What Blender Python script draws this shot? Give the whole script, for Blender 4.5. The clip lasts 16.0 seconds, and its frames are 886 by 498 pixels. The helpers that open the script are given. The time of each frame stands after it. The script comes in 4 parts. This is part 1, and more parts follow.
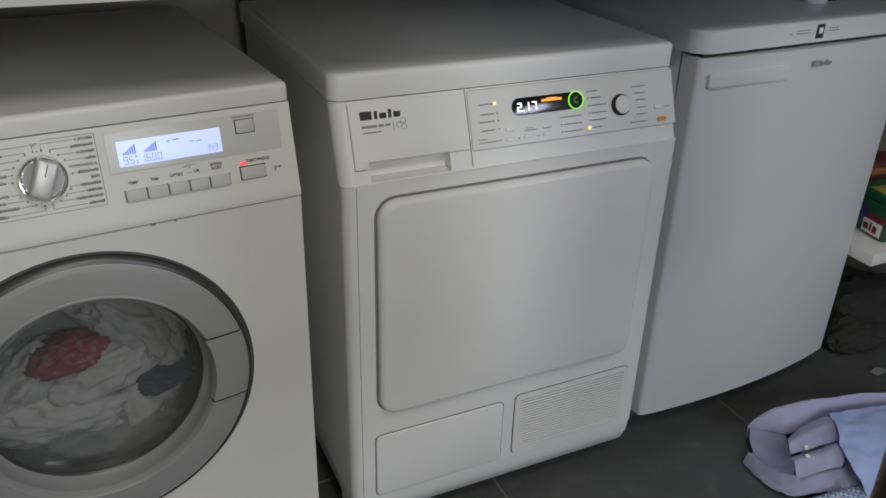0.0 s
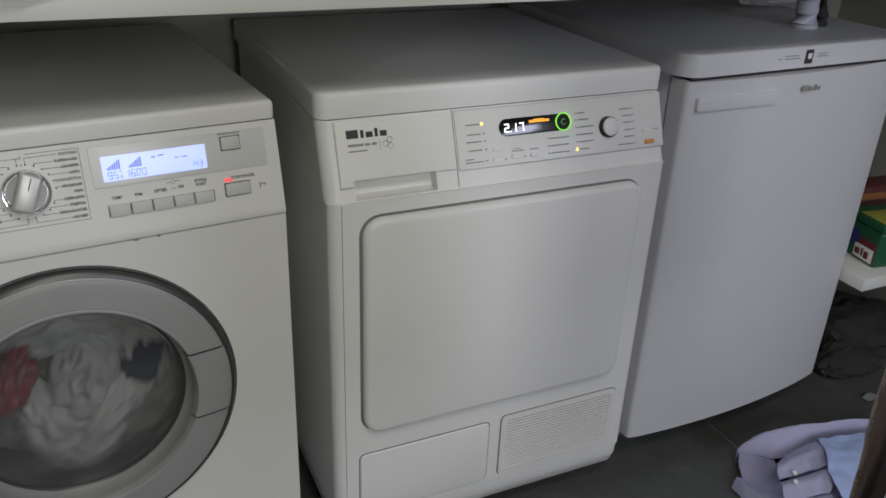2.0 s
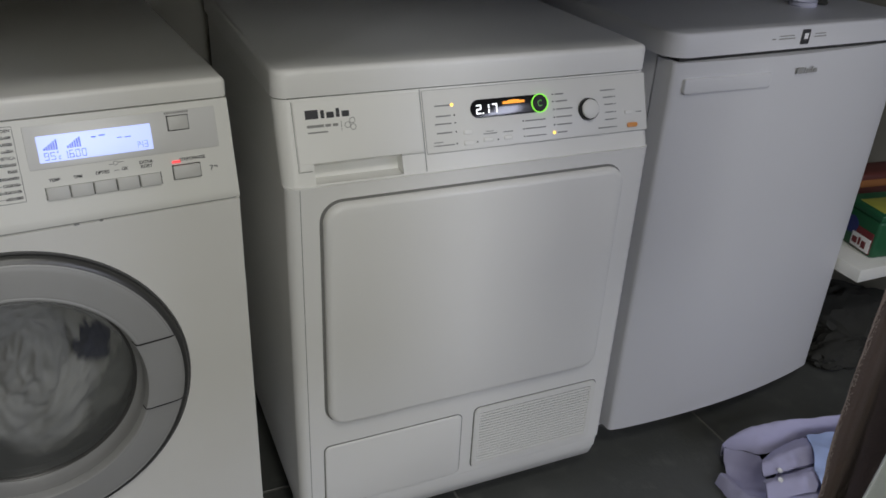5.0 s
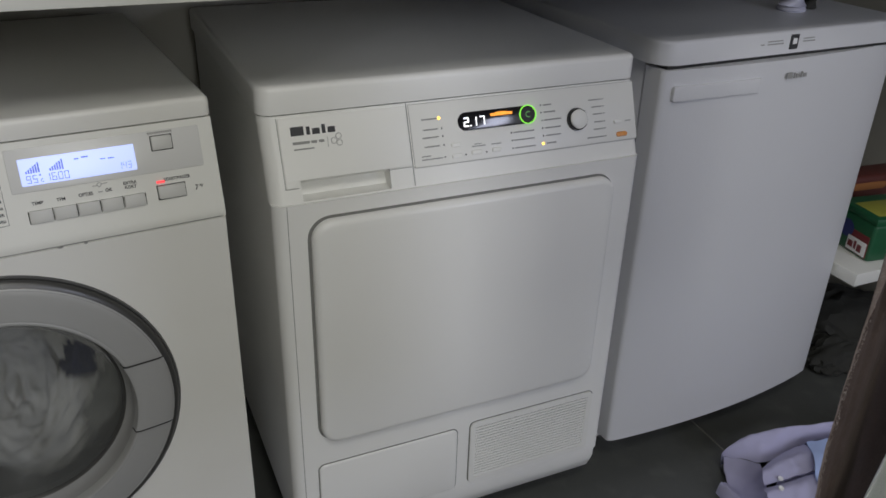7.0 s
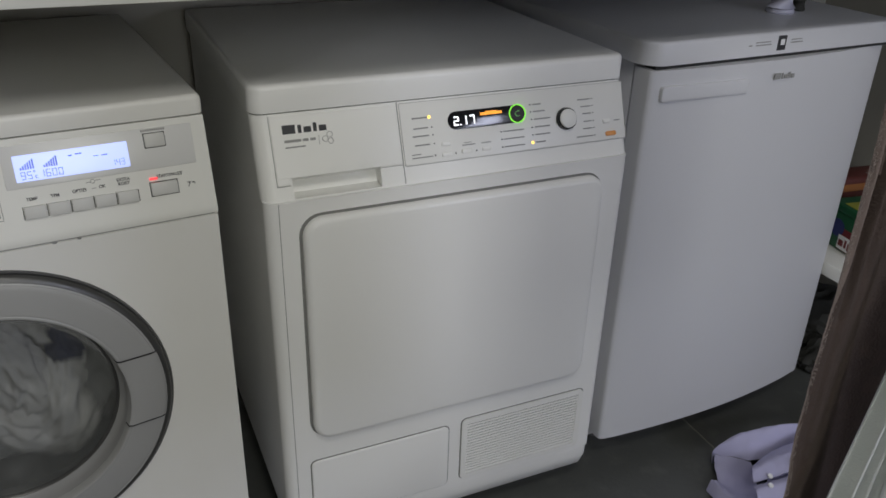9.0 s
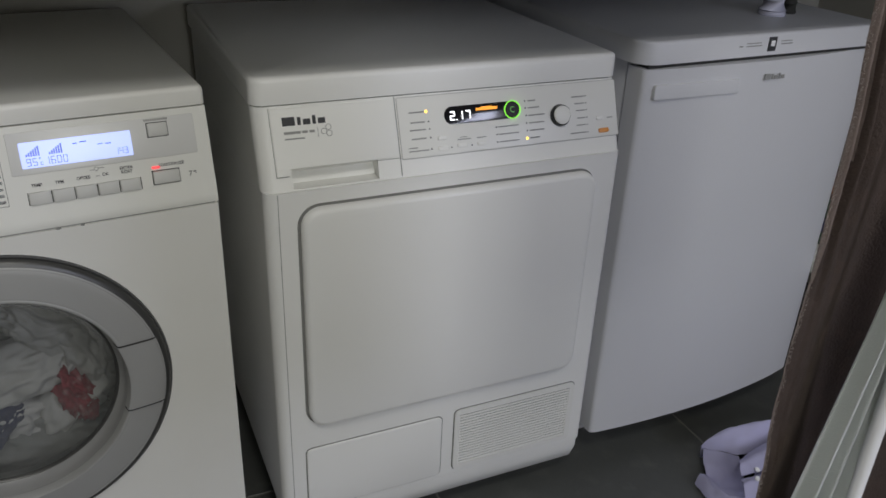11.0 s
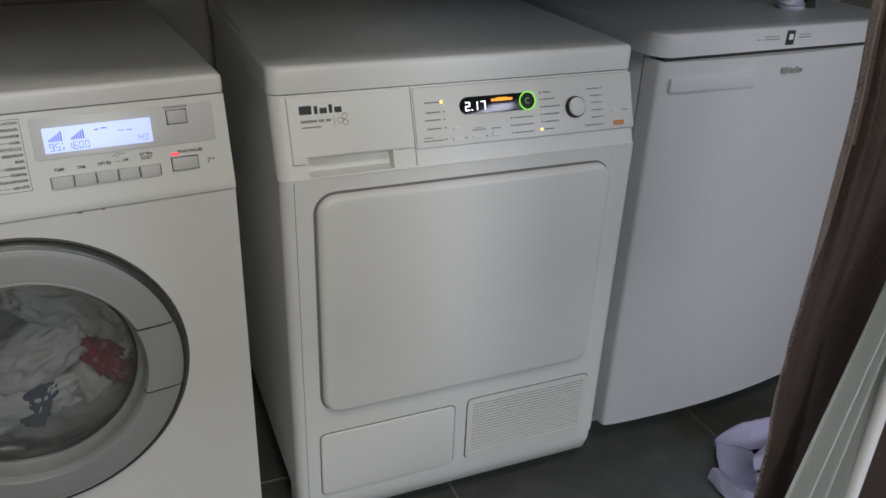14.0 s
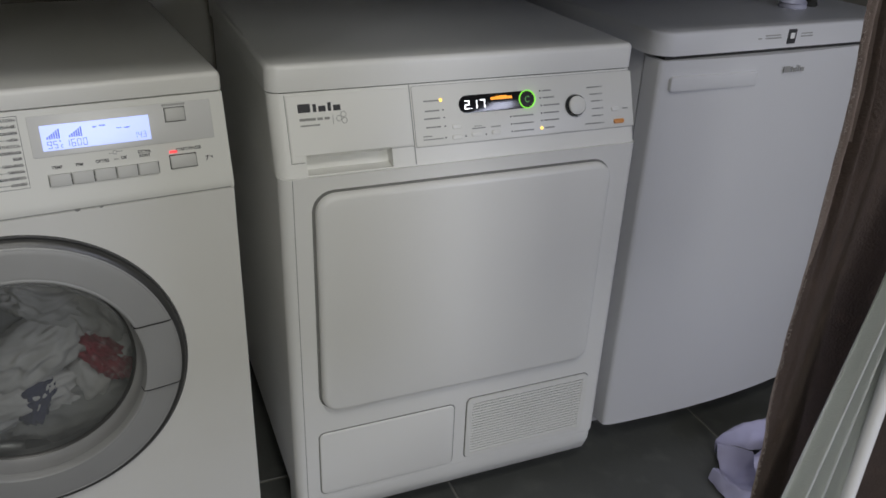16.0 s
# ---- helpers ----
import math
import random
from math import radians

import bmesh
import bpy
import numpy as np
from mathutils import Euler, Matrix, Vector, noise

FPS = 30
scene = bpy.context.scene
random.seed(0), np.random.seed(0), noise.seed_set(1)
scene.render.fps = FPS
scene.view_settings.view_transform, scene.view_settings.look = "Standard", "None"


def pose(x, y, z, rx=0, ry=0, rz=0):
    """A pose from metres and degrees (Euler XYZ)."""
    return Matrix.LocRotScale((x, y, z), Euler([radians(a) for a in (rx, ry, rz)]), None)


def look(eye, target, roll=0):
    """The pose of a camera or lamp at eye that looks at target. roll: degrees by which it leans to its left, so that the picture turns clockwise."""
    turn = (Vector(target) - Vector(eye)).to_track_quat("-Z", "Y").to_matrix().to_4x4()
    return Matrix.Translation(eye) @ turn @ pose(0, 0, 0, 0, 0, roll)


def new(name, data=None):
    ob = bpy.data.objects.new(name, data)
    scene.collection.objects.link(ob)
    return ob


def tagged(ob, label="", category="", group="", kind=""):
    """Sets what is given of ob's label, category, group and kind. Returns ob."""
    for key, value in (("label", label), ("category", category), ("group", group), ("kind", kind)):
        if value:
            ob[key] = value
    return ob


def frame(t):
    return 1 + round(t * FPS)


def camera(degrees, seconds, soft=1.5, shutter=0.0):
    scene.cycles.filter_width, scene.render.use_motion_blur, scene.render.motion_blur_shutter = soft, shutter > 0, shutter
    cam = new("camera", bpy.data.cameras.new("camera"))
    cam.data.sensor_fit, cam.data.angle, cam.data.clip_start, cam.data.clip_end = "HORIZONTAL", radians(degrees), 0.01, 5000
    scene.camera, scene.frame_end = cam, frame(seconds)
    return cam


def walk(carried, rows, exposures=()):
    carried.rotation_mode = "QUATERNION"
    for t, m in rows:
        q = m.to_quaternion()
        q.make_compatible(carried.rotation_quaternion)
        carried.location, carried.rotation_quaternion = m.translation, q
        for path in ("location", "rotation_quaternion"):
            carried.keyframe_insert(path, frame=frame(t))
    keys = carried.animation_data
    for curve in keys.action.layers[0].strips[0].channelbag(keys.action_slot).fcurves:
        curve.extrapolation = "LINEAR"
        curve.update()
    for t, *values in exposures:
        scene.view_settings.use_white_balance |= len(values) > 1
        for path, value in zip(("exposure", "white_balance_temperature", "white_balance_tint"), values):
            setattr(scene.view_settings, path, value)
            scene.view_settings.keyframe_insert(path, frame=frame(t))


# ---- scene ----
cam = camera(57.0, 16.0, soft=1.6, shutter=0.6)
PATH = [
    (0, (-0.328, -1.013, 1.159), (0.44, 0.586, 0.236), 1.7),
    (0.5, (-0.321, -1.022, 1.159), (0.458, 0.584, 0.256), 2.2),
    (1, (-0.317, -1.027, 1.164), (0.467, 0.584, 0.276), 2.1),
    (1.5, (-0.308, -1.031, 1.162), (0.485, 0.58, 0.279), 2.6),
    (2, (-0.305, -1.025, 1.161), (0.465, 0.596, 0.279), 2.4),
    (2.5, (-0.286, -1.022, 1.16), (0.48, 0.596, 0.267), 2.7),
    (3, (-0.256, -1.007, 1.153), (0.491, 0.615, 0.251), 2.5),
    (3.5, (-0.242, -1.014, 1.151), (0.453, 0.614, 0.219), 3.3),
    (6, (-0.212, -0.983, 1.156), (0.553, 0.61, 0.22), 2.7),
    (6.5, (-0.207, -0.986, 1.155), (0.549, 0.617, 0.229), 2.3),
    (7, (-0.204, -0.989, 1.156), (0.539, 0.625, 0.238), 1.7),
    (7.5, (-0.203, -0.996, 1.157), (0.534, 0.624, 0.244), 1.4),
    (8, (-0.202, -1.004, 1.155), (0.532, 0.617, 0.242), 1.7),
    (8.5, (-0.197, -1.008, 1.154), (0.544, 0.613, 0.245), 1.6),
    (11, (-0.209, -1.039, 1.151), (0.546, 0.578, 0.249), 2.5),
    (11.5, (-0.21, -1.048, 1.151), (0.526, 0.582, 0.257), 2.2),
    (12, (-0.209, -1.051, 1.15), (0.515, 0.582, 0.25), 2.3),
    (12.5, (-0.208, -1.052, 1.148), (0.508, 0.585, 0.25), 2.3),
    (13, (-0.206, -1.054, 1.15), (0.501, 0.589, 0.255), 2.1),
    (13.5, (-0.205, -1.057, 1.149), (0.5, 0.584, 0.249), 2.2),
    (14, (-0.206, -1.058, 1.146), (0.502, 0.576, 0.236), 2.4),
    (14.5, (-0.198, -1.061, 1.145), (0.51, 0.569, 0.229), 2.6),
    (15, (-0.2, -1.06, 1.144), (0.511, 0.571, 0.231), 2.6),
    (15.5, (-0.201, -1.06, 1.143), (0.507, 0.568, 0.221), 2.7),
    (16, (-0.199, -1.059, 1.143), (0.501, 0.578, 0.233), 2.4),
]
walk(cam, [(t, look(eye, target, roll)) for t, eye, target, roll in PATH])

# ---- world and light ----
world = bpy.data.worlds.new("world")
scene.world = world
world.use_nodes = True
wn = world.node_tree
sky = wn.nodes.new("ShaderNodeTexSky")
sky.sky_type, sky.sun_disc = "NISHITA", False
sky.sun_elevation, sky.sun_rotation = radians(30), radians(60)
wn.links.new(sky.outputs[0], wn.nodes["Background"].inputs[0])
wn.nodes["Background"].inputs[1].default_value = 0.08


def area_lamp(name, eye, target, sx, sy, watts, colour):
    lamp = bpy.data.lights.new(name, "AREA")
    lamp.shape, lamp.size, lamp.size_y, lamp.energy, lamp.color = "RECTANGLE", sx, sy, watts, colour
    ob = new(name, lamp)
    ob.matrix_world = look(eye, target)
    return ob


area_lamp("window_light", (1.44, -2.62, 1.42), (0.60, 0.0, 0.4), 0.42, 0.68, 14.2, (0.765, 0.795, 1.0))
# Unseen fill added behind the camera to brighten the machine fronts.
area_lamp("front_fill_light", (-0.14, -2.62, 1.42), (0.20, 0.0, 0.5), 0.48, 1.10, 12.5, (1.0, 0.99, 0.945))
# Unseen lamp, assumed overhead because the shelf darkens the lids below it.
area_lamp("unseen_ceiling_light", (0.02, -1.40, 2.385), (0.02, -1.38, 0), 0.66, 0.66, 11.8, (1.0, 0.985, 0.93))
scene.view_settings.exposure = 0.0

# ---- materials ----


def material(name, colour, rough=0.5, metal=0.0, vary=0.06, scale=8.0, bump=0.0, bump_scale=200.0, emit=None, strength=0.0, coat=0.0, wear=None, wear_amount=0.0, detail=6.0):
    """A surface with two scales of colour variation, uneven gloss and fine relief."""
    m = bpy.data.materials.new(name)
    m.use_nodes = True
    t = m.node_tree
    b = t.nodes["Principled BSDF"]
    b.inputs["Metallic"].default_value = metal
    b.inputs["Coat Weight"].default_value = coat
    co = t.nodes.new("ShaderNodeTexCoord")
    big = t.nodes.new("ShaderNodeTexNoise")
    big.inputs["Scale"].default_value, big.inputs["Detail"].default_value = scale, detail
    fine = t.nodes.new("ShaderNodeTexNoise")
    fine.inputs["Scale"].default_value, fine.inputs["Detail"].default_value = bump_scale, 3
    for n in (big, fine):
        t.links.new(co.outputs["Object"], n.inputs["Vector"])
    mix = t.nodes.new("ShaderNodeMix")
    mix.data_type = "RGBA"
    lo = [max(0.0, c * (1 - vary)) for c in colour]
    hi = [min(1.0, c * (1 + vary)) for c in colour]
    mix.inputs["A"].default_value, mix.inputs["B"].default_value = (*lo, 1), (*hi, 1)
    t.links.new(big.outputs[0], mix.inputs["Factor"])
    out = mix.outputs["Result"]
    if wear:
        w = t.nodes.new("ShaderNodeMix")
        w.data_type = "RGBA"
        r = t.nodes.new("ShaderNodeMapRange")
        n2 = t.nodes.new("ShaderNodeTexNoise")
        n2.inputs["Scale"].default_value, n2.inputs["Detail"].default_value = scale * 3.1, 8
        t.links.new(co.outputs["Object"], n2.inputs["Vector"])
        t.links.new(n2.outputs[0], r.inputs["Value"])
        r.inputs["From Min"].default_value, r.inputs["From Max"].default_value = 0.52, 0.75
        r.inputs["To Max"].default_value = wear_amount
        t.links.new(r.outputs[0], w.inputs["Factor"])
        t.links.new(out, w.inputs["A"])
        w.inputs["B"].default_value = (*wear, 1)
        out = w.outputs["Result"]
    t.links.new(out, b.inputs["Base Color"])
    rr = t.nodes.new("ShaderNodeMapRange")
    rr.inputs["To Min"].default_value, rr.inputs["To Max"].default_value = max(0.02, rough - 0.08), min(1.0, rough + 0.08)
    t.links.new(big.outputs[0], rr.inputs["Value"])
    t.links.new(rr.outputs[0], b.inputs["Roughness"])
    if bump:
        bp = t.nodes.new("ShaderNodeBump")
        bp.inputs["Strength"].default_value, bp.inputs["Distance"].default_value = bump, 0.002
        t.links.new(fine.outputs[0], bp.inputs["Height"])
        t.links.new(bp.outputs[0], b.inputs["Normal"])
    if emit:
        b.inputs["Emission Color"].default_value = (*emit, 1)
        b.inputs["Emission Strength"].default_value = strength
    return m


def glass(name, tint, haze):
    """A thin pane: clear with a sheen, under an uneven film of soap and steam."""
    m = bpy.data.materials.new(name)
    m.use_nodes = True
    t = m.node_tree
    t.nodes.remove(t.nodes["Principled BSDF"])
    clear, gloss, film = (t.nodes.new(k) for k in ("ShaderNodeBsdfTransparent", "ShaderNodeBsdfGlossy", "ShaderNodeBsdfDiffuse"))
    sheen, mix, edge, amount, n, co = (t.nodes.new(k) for k in ("ShaderNodeMixShader", "ShaderNodeMixShader", "ShaderNodeFresnel", "ShaderNodeMapRange", "ShaderNodeTexNoise", "ShaderNodeTexCoord"))
    clear.inputs[0].default_value, film.inputs[0].default_value = (*tint, 1), (0.18, 0.185, 0.178, 1)
    gloss.inputs["Roughness"].default_value, edge.inputs[0].default_value = 0.24, 1.16
    n.inputs["Scale"].default_value, n.inputs["Detail"].default_value = 9.0, 5.0
    amount.inputs["From Min"].default_value, amount.inputs["From Max"].default_value = 0.3, 0.7
    amount.inputs["To Min"].default_value, amount.inputs["To Max"].default_value = haze * 0.7, haze * 1.3
    for a, b in ((co.outputs["Object"], n.inputs["Vector"]), (n.outputs[0], amount.inputs["Value"]), (amount.outputs[0], mix.inputs[0]), (edge.outputs[0], sheen.inputs[0]),
                 (clear.outputs[0], sheen.inputs[1]), (gloss.outputs[0], sheen.inputs[2]), (sheen.outputs[0], mix.inputs[1]), (film.outputs[0], mix.inputs[2]),
                 (mix.outputs[0], t.nodes["Material Output"].inputs[0])):
        t.links.new(a, b)
    return m


NEWENAMEL = material("bright_white_enamel", (0.86, 0.86, 0.84), 0.34, vary=0.02, scale=3, bump=0.04, bump_scale=400, wear=(0.78, 0.77, 0.74), wear_amount=0.10)
NEWPLASTIC = material("bright_white_plastic", (0.84, 0.84, 0.81), 0.40, vary=0.02, scale=5, bump=0.05, bump_scale=600)
ENAMEL = material("white_enamel", (0.78, 0.775, 0.74), 0.34, vary=0.02, scale=3, bump=0.04, bump_scale=400, wear=(0.66, 0.64, 0.58), wear_amount=0.12)
PLASTIC = material("white_plastic", (0.76, 0.76, 0.72), 0.42, vary=0.02, scale=5, bump=0.05, bump_scale=600)
PANELGLASS = material("panel_film", (0.78, 0.78, 0.75), 0.36, vary=0.02, scale=6)
FRIDGE = material("fridge_lacquer", (0.655, 0.66, 0.685), 0.38, vary=0.03, scale=3, bump=0.12, bump_scale=260)
GREYP = material("grey_print", (0.30, 0.30, 0.29), 0.6)
PALEPRINT = material("pale_grey_line", (0.46, 0.46, 0.45), 0.6)
DARKP = material("dark_print", (0.035, 0.035, 0.04), 0.5)
SEAM = material("dark_gap", (0.03, 0.03, 0.03), 0.8)
SILVER = material("silver_paint", (0.37, 0.37, 0.362), 0.48, metal=0.22, vary=0.05, scale=14, bump=0.1, bump_scale=900)
CHROME = material("chrome", (0.8, 0.8, 0.8), 0.22, metal=1.0, vary=0.03)
KEYGREY = material("grey_white_key", (0.60, 0.60, 0.58), 0.42, vary=0.03, scale=9, bump=0.05, bump_scale=600)
FILMGREY = material("grey_film", (0.67, 0.67, 0.66), 0.25, vary=0.03, scale=6)
DIALSILVER = material("bright_silver_paint", (0.62, 0.62, 0.61), 0.36, metal=0.35, vary=0.04, scale=20)
RIM = material("dark_silver_rim", (0.11, 0.11, 0.107), 0.40, metal=0.75, vary=0.05, scale=14)
RUBBER = material("grey_rubber", (0.09, 0.09, 0.09), 0.65, vary=0.1)
STEEL = material("drum_steel", (0.42, 0.42, 0.42), 0.55, metal=1.0, vary=0.08, scale=20)
GLASS = glass("door_glass", (0.84, 0.87, 0.86), 0.35)
COLLAR = material("grey_plastic", (0.27, 0.27, 0.265), 0.4, vary=0.1, scale=20)
# Mid grey that puts the shade of grooves into the strips' colour.
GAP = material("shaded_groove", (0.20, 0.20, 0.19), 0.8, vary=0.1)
BLACKG = material("black_display", (0.012, 0.012, 0.014), 0.12)
LCD = material("lcd_backlight", (0.5, 0.58, 0.9), 0.3, vary=0.02, emit=(0.46, 0.56, 1.0), strength=0.86)
LCDINK = material("lcd_ink", (0.14, 0.18, 0.5), 0.5, emit=(0.16, 0.22, 0.66), strength=0.55)
WHITELED = material("white_segments", (0.8, 0.8, 0.8), 0.4, emit=(0.95, 0.97, 1.0), strength=1.6)
AMBER = material("amber_lamp", (0.8, 0.4, 0.05), 0.4, emit=(1.0, 0.62, 0.10), strength=2.2)
AMBERBAR = material("amber_bar", (0.8, 0.3, 0.02), 0.4, emit=(1.0, 0.36, 0.02), strength=0.9)
DIMGREEN = material("dim_green_mark", (0.10, 0.35, 0.06), 0.4, emit=(0.10, 0.40, 0.05), strength=0.35)
GREEN = material("green_ring", (0.2, 0.8, 0.1), 0.4, emit=(0.30, 0.95, 0.08), strength=0.9)
REDLED = material("red_lamp", (0.8, 0.1, 0.08), 0.4, emit=(1.0, 0.06, 0.08), strength=1.0)
ORANGE = material("orange_button", (0.75, 0.30, 0.05), 0.4)
TILE = material("slate_tile", (0.088, 0.092, 0.086), 0.42, vary=0.18, scale=5, bump=0.25, bump_scale=120, wear=(0.16, 0.16, 0.15), wear_amount=0.5)
GROUT = material("grout", (0.21, 0.205, 0.185), 0.9, vary=0.2, scale=30)
WALL = material("wall_paint", (0.33, 0.32, 0.285), 0.8, vary=0.05, scale=2, bump=0.2, bump_scale=80, wear=(0.26, 0.25, 0.22), wear_amount=0.3)
BOARD = material("white_board", (0.74, 0.74, 0.70), 0.5, vary=0.03, scale=4, bump=0.05)
COTTON = material("white_cotton", (0.44, 0.43, 0.42), 0.9, vary=0.32, scale=24, bump=0.4, bump_scale=500)
COTTON2 = material("grey_cotton", (0.19, 0.19, 0.185), 0.9, vary=0.2, scale=25, bump=0.4, bump_scale=500)
REDCLOTH = material("red_cloth", (0.22, 0.004, 0.018), 0.75, vary=0.7, scale=22, bump=0.4, bump_scale=500, wear=(0.42, 0.27, 0.27), wear_amount=0.85)
NAVY = material("navy_cloth", (0.025, 0.028, 0.075), 0.9, vary=0.2, scale=30, bump=0.4, bump_scale=500)
LAVENDER = material("lavender_cloth", (0.47, 0.46, 0.665), 0.85, vary=0.06, scale=20, bump=0.35, bump_scale=900)
SKYBLUE = material("sky_blue_cloth", (0.47, 0.59, 0.95), 0.85, vary=0.05, scale=20, bump=0.35, bump_scale=900)
BROWN = material("brown_suede", (0.088, 0.064, 0.055), 0.95, vary=0.25, scale=18, bump=0.6, bump_scale=500, wear=(0.14, 0.095, 0.075), wear_amount=0.4)
TOWEL = material("white_towel", (0.80, 0.80, 0.82), 0.9, vary=0.05, scale=25, bump=0.5, bump_scale=500)
HEM = material("worn_suede_hem", (0.27, 0.215, 0.195), 0.95, vary=0.22, scale=45, bump=0.4, bump_scale=600)
FRAY = material("frayed_suede", (0.28, 0.24, 0.22), 0.95, vary=0.3, scale=60, bump=0.6, bump_scale=700)
GREENBOX = material("green_packaging", (0.013, 0.10, 0.042), 0.35, vary=0.1, scale=12)
CHECK = material("checked_cloth", (0.55, 0.62, 0.75), 0.85, vary=0.05, scale=20, bump=0.3, bump_scale=900)
LILAC = material("lilac_plastic", (0.50, 0.50, 0.60), 0.35, vary=0.08, scale=15)
MAROON = material("maroon_packaging", (0.10, 0.025, 0.02), 0.5, vary=0.2, scale=15)
YELLOW = material("yellow_print", (0.36, 0.36, 0.06), 0.5, vary=0.2, scale=40)
REDPRINT = material("red_print", (0.18, 0.028, 0.032), 0.5)
DULLORANGE = material("dull_orange_print", (0.28, 0.11, 0.03), 0.6, vary=0.2)
WHITEPRINT = material("white_print", (0.85, 0.85, 0.86), 0.5)
NAVYPRINT = material("navy_print", (0.03, 0.04, 0.16), 0.5)
GREYRAG = material("grey_rag", (0.035, 0.035, 0.031), 0.95, vary=0.35, scale=18, bump=0.5, bump_scale=300)
SHEET = material("pale_sheet_cotton", (0.68, 0.71, 0.69), 0.8, vary=0.06, scale=14, bump=0.25, bump_scale=700)
RACK = material("white_tube", (0.78, 0.78, 0.80), 0.22, vary=0.04, scale=10)

# ---- building blocks ----


def link(name, bm, mat, parent=None, label="", smooth=True, m=None, crease=38):
    me = bpy.data.meshes.new(name)
    bm.normal_update()
    bm.to_mesh(me)
    bm.free()
    for mt in mat if isinstance(mat, (list, tuple)) else [mat]:
        me.materials.append(mt)
    if smooth:
        for p in me.polygons:
            p.use_smooth = True
        me.set_sharp_from_angle(angle=radians(crease))
    ob = new(name, me)
    if parent:
        ob.parent = parent
    if m is not None:
        ob.matrix_basis = m
    if label:
        ob["label"] = label
    return ob


def part(name, bm, mat, parent, label="", m=None):
    """A mesh under its thing; a parent given with a matrix sets the face on which the part sits."""
    if isinstance(parent, tuple):
        parent, base = parent
        m = base @ m if m is not None else base
    return link(name, bm, mat, parent, label, m=m)


def empty(name, m, label, category, group=""):
    ob = new(name)
    ob.matrix_basis = m
    return tagged(ob, label, category, group)


def box(x0, x1, y0, y1, z0, z1, bevel=0.0, seg=2):
    bm = bmesh.new()
    bmesh.ops.create_cube(bm, size=1.0)
    for v in bm.verts:
        v.co = Vector(((x0 + x1) / 2 + v.co.x * (x1 - x0), (y0 + y1) / 2 + v.co.y * (y1 - y0), (z0 + z1) / 2 + v.co.z * (z1 - z0)))
    if bevel:
        bmesh.ops.bevel(bm, geom=bm.edges[:], offset=bevel, segments=seg, profile=0.5, affect="EDGES")
    return bm


def extrude_x(profile, x0, x1, bevel=0.0):
    """A prism along x from a closed outline of (y, z)."""
    bm = bmesh.new()
    a = [bm.verts.new((x0, y, z)) for y, z in profile]
    b = [bm.verts.new((x1, y, z)) for y, z in profile]
    bm.faces.new(a)
    bm.faces.new(b[::-1])
    n = len(profile)
    for i in range(n):
        bm.faces.new((a[i], b[i], b[(i + 1) % n], a[(i + 1) % n]))
    bmesh.ops.recalc_face_normals(bm, faces=bm.faces[:])
    if bevel:
        bmesh.ops.bevel(bm, geom=bm.edges[:], offset=bevel, segments=2, profile=0.5, affect="EDGES")
    return bm


def round_outline(x0, x1, z0, z1, r, n=6):
    pts = []
    for cx, cz, a0 in ((x1 - r, z1 - r, 0), (x0 + r, z1 - r, 90), (x0 + r, z0 + r, 180), (x1 - r, z0 + r, 270)):
        for i in range(n + 1):
            a = radians(a0 + 90 * i / n)
            pts.append((cx + r * math.cos(a), cz + r * math.sin(a)))
    return pts


def slab(x0, x1, z0, z1, y0, y1, r, bevel=0.0, n=6):
    """A plate with rounded corners in the x-z plane, its face at y0 and its back at y1."""
    bm = bmesh.new()
    pts = round_outline(x0, x1, z0, z1, r, n)
    f = [bm.verts.new((x, y0, z)) for x, z in pts]
    b = [bm.verts.new((x, y1, z)) for x, z in pts]
    face = bm.faces.new(f[::-1])
    bm.faces.new(b)
    k = len(pts)
    for i in range(k):
        bm.faces.new((f[i], f[(i + 1) % k], b[(i + 1) % k], b[i]))
    bmesh.ops.recalc_face_normals(bm, faces=bm.faces[:])
    if bevel:
        bmesh.ops.bevel(bm, geom=list(face.edges), offset=bevel, segments=3, profile=0.5, affect="EDGES")
    return bm


def rounded_stack(levels, x0, x1, yb, rl, rr, n=7, bevel=0.0):
    """A box whose upright front corners are rounded; levels are (z, y of the front) from the bottom up."""
    bm = bmesh.new()
    rings = []
    for z, yf in levels:
        pts = [(x0, yb)]
        for cx, r, a0 in ((x0 + rl, rl, 180), (x1 - rr, rr, 270)):
            if r:
                pts += [(cx + r * math.cos(radians(a0 + 90 * i / n)), yf + r + r * math.sin(radians(a0 + 90 * i / n))) for i in range(n + 1)]
            else:
                pts.append((cx, yf))
        pts.append((x1, yb))
        rings.append([bm.verts.new((x, y, z)) for x, y in pts])
    k = len(rings[0])
    for a, b in zip(rings, rings[1:]):
        for i in range(k):
            bm.faces.new((a[i], a[(i + 1) % k], b[(i + 1) % k], b[i]))
    bm.faces.new(rings[0][::-1])
    top = bm.faces.new(rings[-1])
    bmesh.ops.recalc_face_normals(bm, faces=bm.faces[:])
    if bevel:
        bmesh.ops.bevel(bm, geom=list(top.edges), offset=bevel, segments=3, profile=0.5, affect="EDGES")
    return bm


